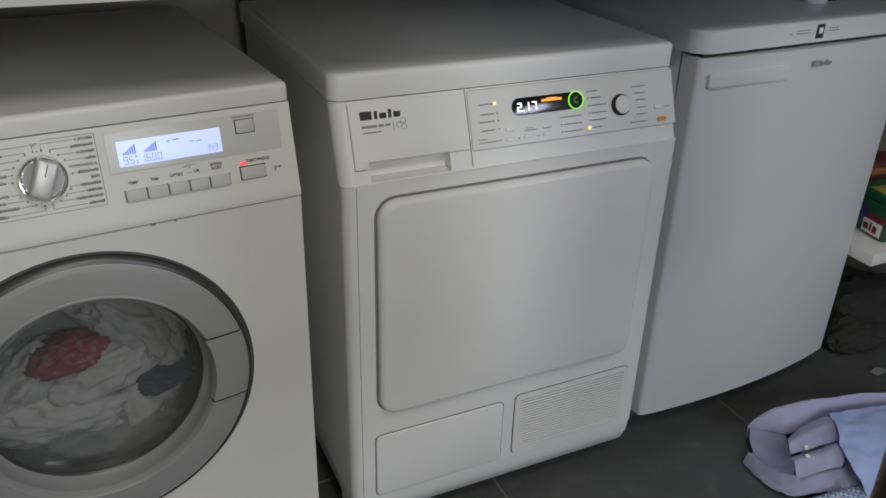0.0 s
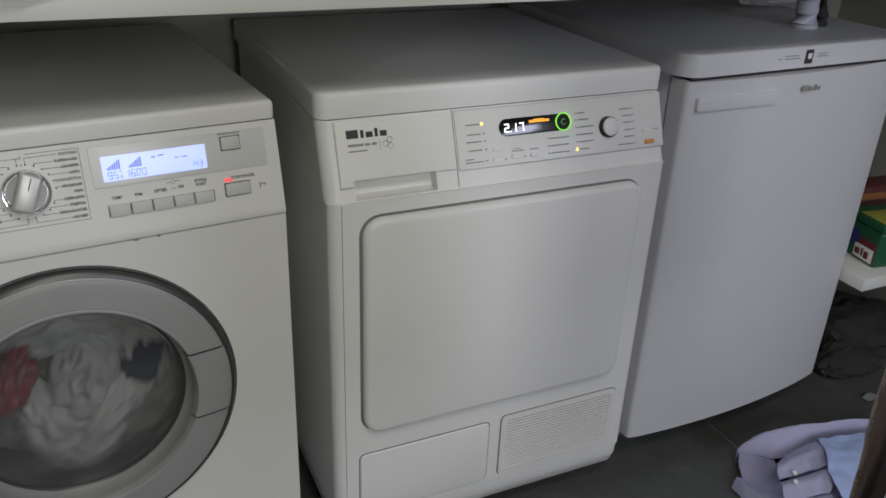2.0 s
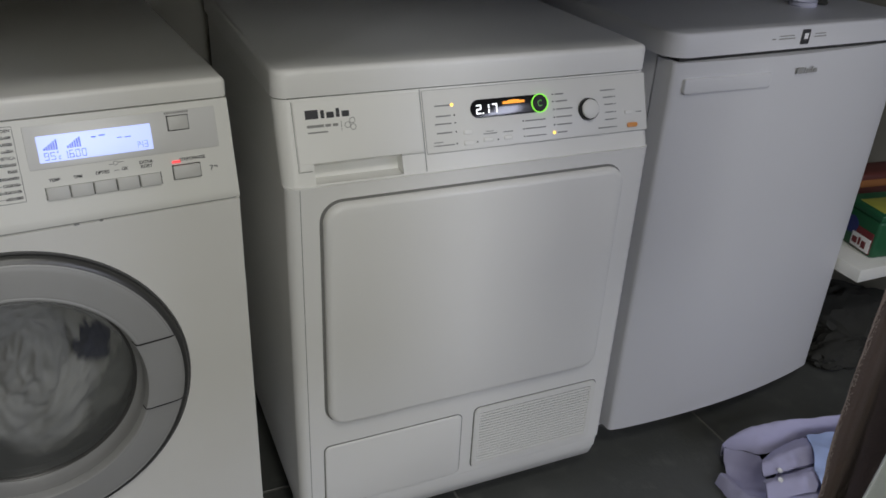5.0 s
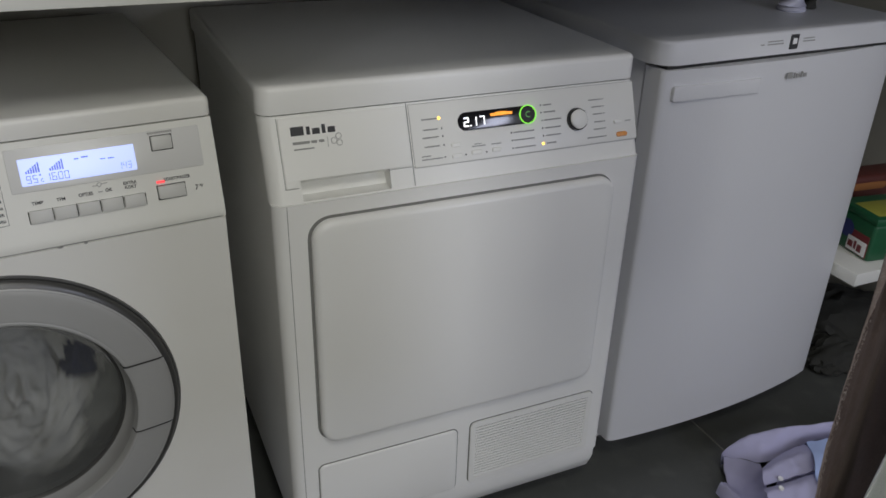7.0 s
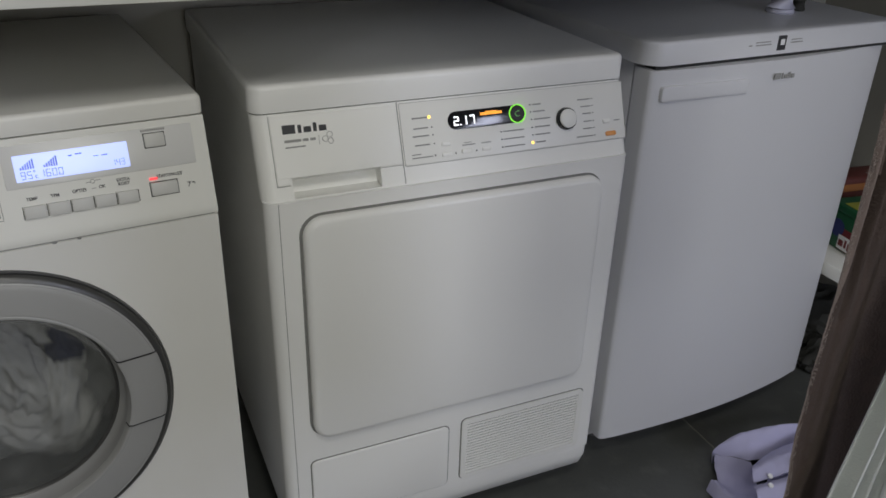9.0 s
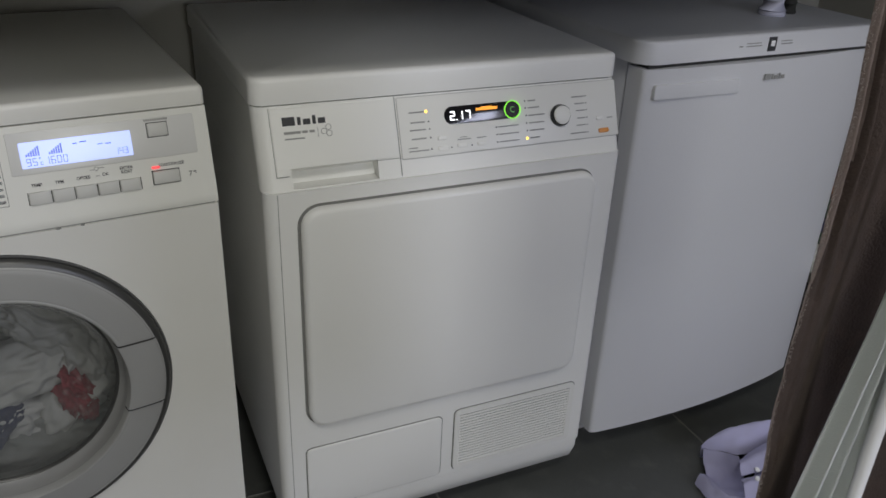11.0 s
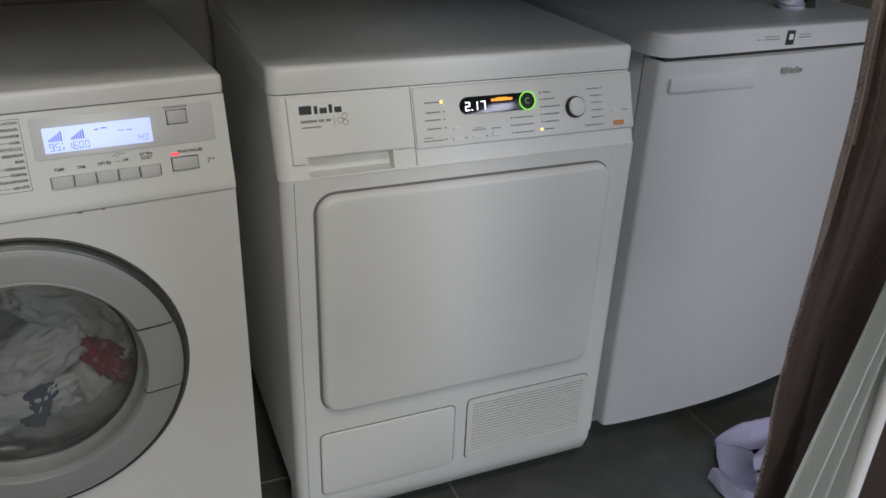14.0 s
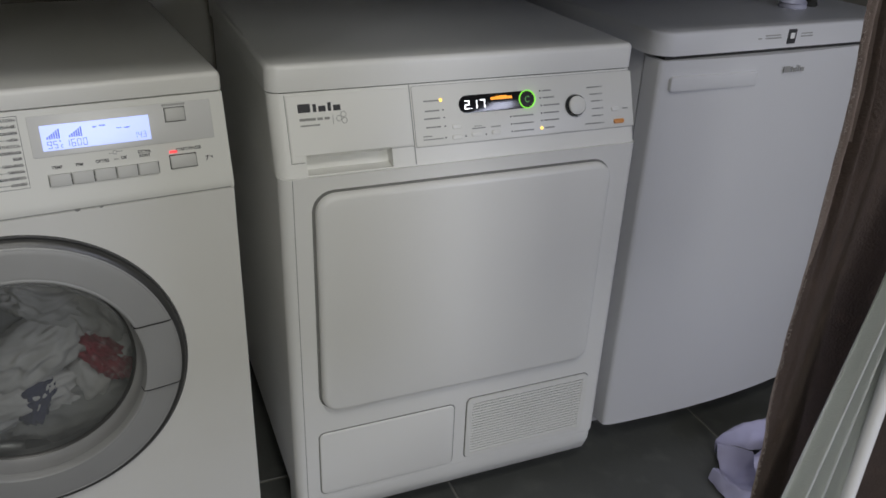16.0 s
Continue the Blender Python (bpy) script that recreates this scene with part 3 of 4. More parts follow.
ink += [box(0.132, 0.137, -0.0022, -0.0019, -0.0290, -0.0275), box(0.1400, 0.1475, -0.0022, -0.0019, -0.0280, -0.0265), box(0.160, 0.166, -0.0022, -0.0019, -0.033, -0.0320), box(0.169, 0.176, -0.0022, -0.0019, -0.0335, -0.0322)]
part("lcd_figure", merge(*ink), LCDINK, wf, "dark blue figures and bar signs")
for i in range(5):
    x = 0.0722 + i * 0.0263
    part("key", box(x + 0.0008, x + 0.0255, -0.0042, 0.001, -0.0962, -0.0808, 0.0014), KEYGREY, wf)
part("key_shadow_gap", merge(*[box(0.0722 + i * 0.0263 - 0.0004, 0.0722 + i * 0.0263 + 0.0004, -0.0006, 0.001, -0.0962, -0.0808) for i in range(6)]), SEAM, wf)["kind"] = "stuff"
part("start_key", box(0.2190, 0.2520, -0.0042, 0.001, -0.0930, -0.0765, 0.0014), KEYGREY, wf)
part("option_key", box(0.2210, 0.2455, -0.0042, 0.001, -0.0320, -0.0150, 0.0014), KEYGREY, wf)
marks("key_gap", [(0.2180, 0.2530, -0.0940, -0.0755)], SEAM, wf, "", -0.0003)
marks("key_gap", [(0.2201, 0.2464, -0.0329, -0.0141)], SEAM, wf, "", -0.0013)
part("indicator", box(0.2190, 0.2290, -0.0016, 0.001, -0.0730, -0.0700, 0.0005), REDLED, wf, "lit red lamp")
for text, x, v in (("TEMP", 0.0840, 0.0745), ("TPM", 0.1095, 0.0745), ("OPTIES", 0.1370, 0.0735), ("OK", 0.1630, 0.0725), ("EXTRA", 0.1885, 0.0680), ("KORT", 0.1885, 0.0732), ("START/PAUZE", 0.2440, 0.0712)):
    part("key_print", moved(lettering(text, 0.0054, 0.0003, "CENTER", bold=0.0001, squeeze=0.95), pose(x, -0.0004, -v)), DARKP, wf)
part("load_print", merge(moved(lettering("7", 0.0095, 0.0003), pose(0.2640, -0.0004, -0.0885)), moved(lettering("kg", 0.0045, 0.0003), pose(0.2700, -0.0004, -0.0845))), DARKP, wf, "printed 7 kg")
marks("option_print", [(0.2185 + q * 0.0027, 0.2205 + q * 0.0027, -0.0122, -0.0096) for q in range(11)], GREYP, wf, "", -0.0013)
marks("link_print", [(0.146, 0.1515, -0.0640, -0.0632), (0.1555, 0.163, -0.0625, -0.0617), (0.151, 0.1565, -0.0720, -0.0712)], GREYP, wf)
part("link_circle_print", moved(lathe_y([(0.0020, 0.0), (0.0020, -0.0004), (0.0027, -0.0004), (0.0027, 0.0)], n=20), pose(0.1535, -0.0001, -0.0628)), GREYP, wf)
KX, KZ = -0.0140, -0.0500
dial = part("programme_dial", moved(lathe_y([(0.0, -0.004), (0.0225, -0.004), (0.0245, -0.0100), (0.0262, -0.0105), (0.0272, -0.008), (0.0276, 0.001)], n=56), pose(KX, 0, KZ)), CHROME, wf, "silver programme dial with a chrome rim")
part("grip_dish", moved(lathe_y([(0.0, -0.0048), (0.0222, -0.0048), (0.0226, -0.003)], n=48), pose(KX, 0, KZ)), SILVER, dial)
part("ridge", moved(box(-0.0125, 0.0125, -0.0205, -0.0040, -0.0232, 0.0232, 0.0042, 3), pose(KX, 0, KZ, 0, 22, 0)), DIALSILVER, dial, "broad silver grip")
marks("pointer", [(-0.0006, 0.0006, 0.004, 0.0190)], DARKP, dial, "", -0.0209, pose(KX, 0, KZ, 0, 22, 0))
lines, rng = [], random.Random(9)


def dashes(x, z, count, side):
    """A row of small bars, one for each letter that cannot be read."""
    out = []
    for q in range(count):
        a = x - side * (q + 1) * 0.0026
        h = 0.0034 if rng.random() < 0.8 else 0.0026
        out += [(a, a + 0.0008, z - 0.0016, z - 0.0016 + h)]
        k = rng.choice((0, 1, 2))
        if k != 0:
            out.append((a, a + 0.0019, z - 0.0016 + h - 0.0007, z - 0.0016 + h))
        if k != 1:
            out.append((a, a + 0.0019, z - 0.0016, z - 0.0009))
        out.append((a + 0.0013, a + 0.0021, z - 0.0016, z - 0.0016 + h * (0.6 if k == 1 else 1.0)))
    return out


for side in (1, -1):
    for k, count in enumerate((6, 10, 8, 5, 10, 9, 4, 9, 7, 12, 7)):
        z = KZ + 0.0400 - k * 0.0078
        x = KX + side * 0.0622
        long = count * 0.0026
        if side > 0 and k in (0, 4):
            part("programme_name", moved(lettering("KATOEN" if k == 0 else "SYNTHETICA", 0.0050, 0.0003, "RIGHT", bold=0.0001), pose(x, -0.0002, z - 0.0018)), DARKP, wf)
            long = 0.0200 if k == 0 else 0.0320
        else:
            lines += dashes(x if side > 0 else x + count * 0.0026, z, count, 1)
        if k == 6:
            continue
        a = radians(82 - k * 16.4)
        dx, dz = KX + side * 0.0325 * math.cos(a), KZ + 0.0325 * math.sin(a)
        lines.append((dx - 0.0009, dx + 0.0009, dz - 0.0009, dz + 0.0009))
        x0, x1 = sorted((dx, x - side * (long + 0.0015)))
        if x1 - x0 > 0.001 and (x1 > dx if side > 0 else x0 < dx):
            lines.append((x0, x1, z - 0.00025, z + 0.00025))
        lines.append((dx - 0.00025, dx + 0.00025, min(z, dz), max(z, dz) + 0.0002))
lines += [(KX + 0.0640, KX + 0.0645, KZ - 0.0430, KZ + 0.0445), (KX + 0.0060, KX + 0.0645, KZ + 0.0440, KZ + 0.0445), (KX - 0.0640, KX + 0.0645, KZ - 0.0435, KZ - 0.0430), (KX - 0.0005, KX + 0.0005, KZ + 0.0305, KZ + 0.0330)]
part("programme_name", moved(lettering("UIT", 0.0046, 0.0003, "CENTER"), pose(KX - 0.0020, -0.0002, KZ + 0.0385)), DARKP, wf)
marks("programme_print", lines, DARKP, wf, "dark printed programme list", -0.0003)
# door of the washing machine
wdoor = part("door", lathe_y([(0.2005, -0.0120), (0.1980, -0.0130), (0.1920, -0.0138), (0.1780, -0.0150), (0.1620, -0.0160), (0.1580, -0.0162), (0.1545, -0.0150), (0.1530, -0.0120), (0.1520, -0.004)], CX, CZ, 96), SILVER, washer, "silver ring round a domed glass")
part("inner_collar", lathe_y([(0.1520, -0.0038), (0.1510, 0.006), (0.1490, 0.016), (0.1440, 0.0205)], CX, CZ, 96), COLLAR, wdoor, "grey collar inside the ring")
# The shade along the ring's outer edge is put into this dark colour.
part("shaded_outer_rim", lathe_y([(0.2100, 0.0020), (0.2100, -0.003), (0.2094, -0.0062), (0.2078, -0.0090), (0.2050, -0.0110), (0.2005, -0.0121)], CX, CZ, 96), RIM, wdoor, "outer edge of the ring, its shade put into a darker colour")
part("inner_lip", lathe_y([(0.1590, -0.0161), (0.1572, -0.0169), (0.1550, -0.0164), (0.1538, -0.0146)], CX, CZ, 96), SILVER, wdoor, "rounded edge inside the ring")
part("outer_lip", lathe_y([(0.2016, -0.0117), (0.2006, -0.0128), (0.1992, -0.0131), (0.1984, -0.0127)], CX, CZ, 96), SILVER, wdoor, "rounded edge along the ring")
# Dark ring added in place of the shadowed recess between door and panel.
part("shadow_gap_ring", lathe_y([(0.2101, -0.0005), (0.2106, -0.0030), (0.2125, -0.0034), (0.2140, 0.002)], CX, CZ, 96), RUBBER, wdoor, "dark ring in place of the shadowed gap round the door")
bowl = part("glass", lathe_y([(0.0, 0.060), (0.05, 0.059), (0.09, 0.054), (0.118, 0.044), (0.136, 0.030), (0.1445, 0.0200)], CX, CZ, 72), GLASS, wdoor, "clear glass bowl")
part("glass_edge", lathe_y([(0.1446, 0.0197), (0.1432, 0.0188), (0.1415, 0.0205), (0.1405, 0.0230)], CX, CZ, 72), RIM, wdoor, "dark edge round the glass")
bowl.visible_shadow = False
LATCH = [(0.2035, -0.0090), (0.2012, -0.0135), (0.1960, -0.0160), (0.1850, -0.0172), (0.1700, -0.0184), (0.1580, -0.0194), (0.1532, -0.0180), (0.1510, -0.006)]


def band(profile, z0, z1, n, lift=0.0):
    """A strip of the door ring between two heights above its centre."""
    bm = bmesh.new()
    rows = []
    for i in range(n + 1):
        z = z0 + (z1 - z0) * i / n
        rows.append([bm.verts.new((CX + math.sqrt(r * r - z * z), y - lift, CZ + z)) for r, y in profile])
    for a, b in zip(rows, rows[1:]):
        for j in range(len(profile) - 1):
            bm.faces.new((a[j], a[j + 1], b[j + 1], b[j]))
    bmesh.ops.recalc_face_normals(bm, faces=bm.faces[:])
    bmesh.ops.solidify(bm, geom=bm.faces[:], thickness=0.0015)
    return bm


part("latch", band(LATCH, -0.0500, 0.0530, 10), SILVER, wdoor, "silver latch grip")
for z, lift in ((-0.0516, 0.0004), (0.0532, -0.0008)):
    part("latch_gap", band(LATCH, z, z + 0.0014, 1, lift), SEAM, wdoor)
part("gasket", lathe_y([(0.172, 0.028), (0.160, 0.034), (0.158, 0.046), (0.168, 0.058), (0.195, 0.065)], CX, CZ, 72), RUBBER, washer, "grey rubber door gasket")
DRUM_Y = 0.232
drum = part("drum", merge(lathe_y([(0.176, -0.150), (0.236, -0.146), (0.240, -0.135), (0.240, 0.160), (0.0, 0.160)], n=72)), STEEL, washer, "perforated steel drum", pose(CX, DRUM_Y, CZ))
for k in range(3):
    a = 120 * k + 20
    part("paddle", moved(extrude_x([(-0.12, -0.030), (-0.11, 0.020), (0.13, 0.035), (0.14, -0.030)], -0.022, 0.022, 0.008), pose(0, 0, 0, 0, a, 0) @ pose(0, 0, -0.214)), STEEL, drum)
holes = []
for j in range(3):
    for k in range(14 + 6 * j):
        a = 2 * math.pi * k / (14 + 6 * j)
        r = 0.09 + 0.05 * j
        holes.append(moved(lathe_y([(0.0, -0.001), (0.004, -0.001), (0.004, 0.0)], n=8), pose(r * math.cos(a), 0.1595, r * math.sin(a))))
part("hole", merge(*holes), SEAM, drum)["kind"] = "stuff"

# ---- laundry in the drum ----


def bundle(name, sx, sy, sz, seed, mat, label, fold=1.0):
    """A crumpled garment: a lump whose surface is thrown into long folds."""
    bm = bmesh.new()
    bmesh.ops.create_icosphere(bm, subdivisions=5, radius=1.0)
    off = Vector((seed * 7.3, seed * 3.1, seed * 1.7))
    for v in bm.verts:
        p = v.co.copy()
        q = Vector((p.x * 1.5, p.y * 1.5, p.z * 1.5)) + off
        warp = Vector((noise.noise(q), noise.noise(q + Vector((9, 0, 0))), noise.noise(q + Vector((0, 9, 0)))))
        d = 1.0 + 0.30 * noise.noise(q * 0.9)
        ridge = 1.0 - abs(noise.noise(q * 1.6 + warp * 1.4)) * 2.0
        ridge2 = 1.0 - abs(noise.noise(q * 3.6 + warp * 2.0)) * 2.0
        d += fold * (0.17 * ridge + 0.05 * ridge2)
        v.co = Vector((p.x * d * sx, p.y * d * sy, p.z * d * sz))
    return tagged(link(name, bm, mat, crease=180), label, "laundry", "laundry in the drum")


WHITE_LABEL, GREY_LABEL = "wet white cotton garment tumbling in the drum", "wet grey garment tumbling in the drum"
LAUNDRY = [
    (bundle("white_garment", 0.072, 0.040, 0.034, 1, COTTON, WHITE_LABEL, 1.5), (0.062, -0.088, 0.052), 35),
    (bundle("white_garment", 0.105, 0.050, 0.044, 2, COTTON, WHITE_LABEL, 1.3), (-0.040, -0.085, -0.082), 12),
    (bundle("white_garment", 0.062, 0.045, 0.036, 3, COTTON, WHITE_LABEL, 1.6), (0.104, -0.080, 0.004), 75),
    (bundle("white_garment", 0.085, 0.042, 0.040, 4, COTTON, WHITE_LABEL, 1.5), (0.020, -0.088, -0.022), -14),
    (bundle("white_garment", 0.080, 0.050, 0.045, 10, COTTON, WHITE_LABEL, 1.3), (0.075, -0.078, -0.095), -35),
    (bundle("white_garment", 0.060, 0.040, 0.030, 11, COTTON, WHITE_LABEL, 1.6), (0.068, -0.072, 0.088), 25),
    (bundle("white_garment", 0.070, 0.040, 0.040, 12, COTTON, WHITE_LABEL, 1.5), (-0.095, -0.080, -0.025), -50),
    (bundle("grey_garment", 0.075, 0.060, 0.060, 5, COTTON2, GREY_LABEL), (-0.105, -0.020, 0.020), 0),
    (bundle("grey_garment", 0.160, 0.080, 0.150, 6, COTTON2, GREY_LABEL), (0.004, 0.012, -0.012), 20),
    (bundle("grey_garment", 0.110, 0.060, 0.048, 7, COTTON2, GREY_LABEL, 1.2), (0.010, -0.070, -0.140), 5),
]
red_bundle = bundle("red_garment", 0.045, 0.028, 0.020, 8, REDCLOTH, "wet crimson garment with pale patches tumbling in the drum", 2.4)
navy_bundle = bundle("navy_garment", 0.040, 0.030, 0.024, 9, NAVY, "wet navy blue garment tumbling in the drum", 1.4)

# ---- undercounter refrigerator ----
FA = 2.0
fridge = empty("refrigerator", pose(0.645, 0.040, 0, 0, 0, FA), "white undercounter refrigerator with a bowed door and worktop lid", "refrigerator")
FW = 0.570


def door_y(s):
    """How far the bowed door face lies behind the line of its left edge, s from 0 to 1 across."""
    return -0.0165 * math.sin(math.pi * min(1, s * 1.02)) ** 0.8 + 0.016 * s ** 3


def fridge_door():
    pts = [(0.0, 0.040), (0.0, 0.006), (0.0015, 0.001), (0.005, -0.002), (0.012, -0.0045)]
    pts += [(s * FW, door_y(s) - 0.003) for s in [0.05 + 0.045 * i for i in range(20)]]
    pts += [(FW - 0.010, 0.0125), (FW - 0.003, 0.0150), (FW, 0.018), (FW, 0.040)]
    bm = bmesh.new()
    lo = [bm.verts.new((x, y, 0.065)) for x, y in pts]
    hi = [bm.verts.new((x, y, 0.8205)) for x, y in pts]
    n = len(pts)
    for i in range(n):
        bm.faces.new((lo[i], lo[(i + 1) % n], hi[(i + 1) % n], hi[i]))
    bm.faces.new(hi)
    bm.faces.new(lo[::-1])
    bmesh.ops.recalc_face_normals(bm, faces=bm.faces[:])
    return bm


part("cabinet", box(0.002, FW - 0.002, 0.046, 0.575, 0.035, 0.826, 0.004), FRIDGE, fridge)
fdoor = part("door", fridge_door(), FRIDGE, fridge, "white bowed door")
part("door_gap", box(0.008, FW - 0.008, 0.036, 0.050, 0.075, 0.812), SEAM, fridge)


def fridge_lid():
    bm = bmesh.new()
    pts = [(-0.008, 0.59), (-0.008, 0.030), (-0.004, 0.016), (0.008, 0.002), (0.024, -0.004), (FW - 0.020, -0.004), (FW - 0.006, 0.002), (FW + 0.004, 0.014), (FW + 0.006, 0.59)]
    lo = [bm.verts.new((x, y, 0.8270)) for x, y in pts]
    hi = [bm.verts.new((x, y, 0.8660)) for x, y in pts]
    n = len(pts)
    for i in range(n):
        bm.faces.new((lo[i], lo[(i + 1) % n], hi[(i + 1) % n], hi[i]))
    top = bm.faces.new(hi)
    bm.faces.new(lo[::-1])
    bmesh.ops.recalc_face_normals(bm, faces=bm.faces[:])
    bmesh.ops.bevel(bm, geom=list(top.edges), offset=0.005, segments=3, profile=0.5, affect="EDGES")
    return bm


flid = part("lid", fridge_lid(), FRIDGE, fridge, "white worktop lid with rounded corners")
part("lid_gap", box(0.010, FW - 0.010, 0.0005, 0.50, 0.8207, 0.8275), SEAM, fridge)
part("badge", box(0.2670, 0.2850, -0.0062, -0.003, 0.8340, 0.8590, 0.0006), DARKP, flid, "small dark badge")
part("badge_face", box(0.2715, 0.2805, -0.0070, -0.006, 0.8430, 0.8530, 0.0003), WHITEPRINT, flid)
marks("lid_print", [(0.200, 0.208, 0.845, 0.847), (0.216, 0.252, 0.8445, 0.8465), (0.298, 0.326, 0.8445, 0.8465), (0.216, 0.250, 0.8495, 0.8512), (0.298, 0.324, 0.8495, 0.8512)], GREYP, flid, "", -0.0046)
part("grip_strip", merge(moved(slab(0.0, 0.180, 0.7690, 0.7950, -0.0024, 0.012, 0.005, 0.002), pose(0.020, -0.0105, 0, 0, 0, -3.2))), FRIDGE, fdoor, "moulded white grip strip")
brand_blocks(0.2560, 0.3030, 0.7880, 0.7985, GREYP, fdoor, y=-0.0006, m=pose(0, -0.0225, 0))
for x in (0.06, FW - 0.06):
    for y in (0.09, 0.52):
        part("foot", tube([(x, y, 0.0), (x, y, 0.012), (x, y, 0.037)], [0.020, 0.018, 0.010], 14), RUBBER, fridge)

# ---- shelf above the machines and what lies about ----
shelf = empty("wall_shelf", pose(0, 0, 0), "long white shelf board fixed above the machines", "shelf")
part("board", box(WX0 + 0.003, WX1 - 0.003, -0.0538, WY1 - 0.002, 0.9820, 1.0070, 0.001), BOARD, shelf)
part("edge_band", box(WX0 + 0.003, WX1 - 0.003, -0.0550, -0.0539, 0.9815, 1.0072, 0.0003), BOARD, shelf)
low_shelf = tagged(link("low_shelf", box(1.222, WX1 - 0.003, 0.020, 0.42, 0.312, 0.342, 0.002), BOARD), "low white shelf board beside the refrigerator", "shelf")

# Fixture added out of view round the overhead light; its shape is invented.
unseen_ceiling_lamp = empty("unseen_ceiling_lamp", pose(0.02, -1.40, H), "plain square ceiling lamp frame, unseen, added for the light from above", "ceiling lamp")
part("frame", frame_loop(-0.355, 0.355, -0.355, 0.355, 0.01, 0.02, -0.03, 0.03), BOARD, unseen_ceiling_lamp, "", pose(0, 0, -0.031, 90))
# ---- clothes rack with a brown garment and a pale sheet ----
rack = empty("drying_rack", pose(0.296, -0.735, 0), "white tubular drying rack hung with clothes", "drying rack")
for x in (0.0, 0.24):
    part("tube", tube([(x, 0, 0.012), (x, 0, 0.6), (x + 0.002, 0, 1.176)], 0.0058, 18), RACK, rack)
    part("foot", tube([(x, -0.16, 0.009), (x, 0.0, 0.012), (x, 0.14, 0.009)], 0.009, 12), RACK, rack)
part("rail", tube([(-0.12, 0.012, 1.182), (0.30, 0.024, 1.182)], 0.008, 12), RACK, rack)


def cut_edge(z):
    """Where the garment's free edge hangs at each height."""
    x = 0.2262 + 0.0075 * min(1.0, max(0.0, (0.80 - z) / 0.12)) - 0.0105 * min(1.0, max(0.0, (z - 0.985) / 0.09))
    return x + 0.0016 * noise.noise(Vector((3.1, z * 22, 0.4))) + 0.0007 * noise.noise(Vector((1.1, z * 75, 0.4)))


def depth(s, u, z):
    """How far the garment stands out of its plane: broad waves, and the folds of its gathered hem."""
    d = 0.008 * math.sin(s * 8.2 + 2.2 * noise.noise(Vector((s * 2, z * 1.6, 5)))) * min(1, s * 4) + 0.008 * noise.noise(Vector((s * 7, z * 5, 1)))
    fade = 0.10 + 0.90 * max(0.0, min(1.0, (z - 0.86) / 0.12))
    for at, deep, wide, seed in ((0.0035, 0.0042, 0.0028, 0), (0.0100, -0.0045, 0.0018, 3), (0.0150, 0.0060, 0.0034, 6), (0.0255, -0.0030, 0.0030, 9), (0.036, 0.0050, 0.0060, 12)):
        d -= deep * fade * math.exp(-((u - at - 0.0035 * noise.noise(Vector((z * 9, seed, 0)))) / wide) ** 2)
    return d


def hanging_garment(nx=170, nz=190):
    bm = bmesh.new()
    grid = []
    for j in range(nz + 1):
        z = 0.60 + 0.575 * j / nz
        x0 = cut_edge(z)
        row = []
        for i in range(nx + 1):
            s = (i / nx) ** 1.6
            row.append(bm.verts.new((x0 + 0.27 * s, -0.698 + 0.008 * s + depth(s, 0.27 * s, z), z)))
        grid.append(row)
    for j in range(nz):
        for i in range(nx):
            f = bm.faces.new((grid[j][i], grid[j][i + 1], grid[j + 1][i + 1], grid[j + 1][i]))
            z = grid[j][i].co.z
            wide = 0.0012 + 0.0105 * min(1.0, max(0.0, (z - 0.88) / 0.10)) + 0.0012 * noise.noise(Vector((z * 14, 5, 1)))
            f.material_index = 1 if grid[j][i].co.x - grid[j][0].co.x < wide else 0
    bmesh.ops.solidify(bm, geom=bm.faces[:], thickness=-0.003)
    bmesh.ops.recalc_face_normals(bm, faces=bm.faces[:])
    return tagged(link("hanging_garment", bm, [BROWN, HEM], crease=180), "dark brown suede garment hanging from the drying rack", "clothing")


def fringe():
    """Short pale fibres along the garment's cut edge."""
    bm, rng = bmesh.new(), random.Random(21)
    for i in range(1500):
        z = 0.602 + 0.57 * rng.random()
        long = rng.uniform(0.0006, 0.0022) * (1.4 if rng.random() < 0.1 else 1.0)
        a = rng.gauss(0, 0.7)
        base = Vector((cut_edge(z) + rng.uniform(0.0, 0.0010), -0.698 + depth(0, 0, z) - rng.uniform(0.0, 0.003), z))
        tip = base + Vector((-long * math.cos(a), -long * rng.uniform(-0.3, 0.8), long * math.sin(a)))
        w = Vector((0, 0, 0.00022))
        q = Vector((0, 0.00025, 0))
        v = [bm.verts.new(p) for p in (base + w, base - w + q, base - w - q, tip)]
        for f in ((0, 1, 3), (1, 2, 3), (2, 0, 3)):
            bm.faces.new([v[k] for k in f])
    return bm


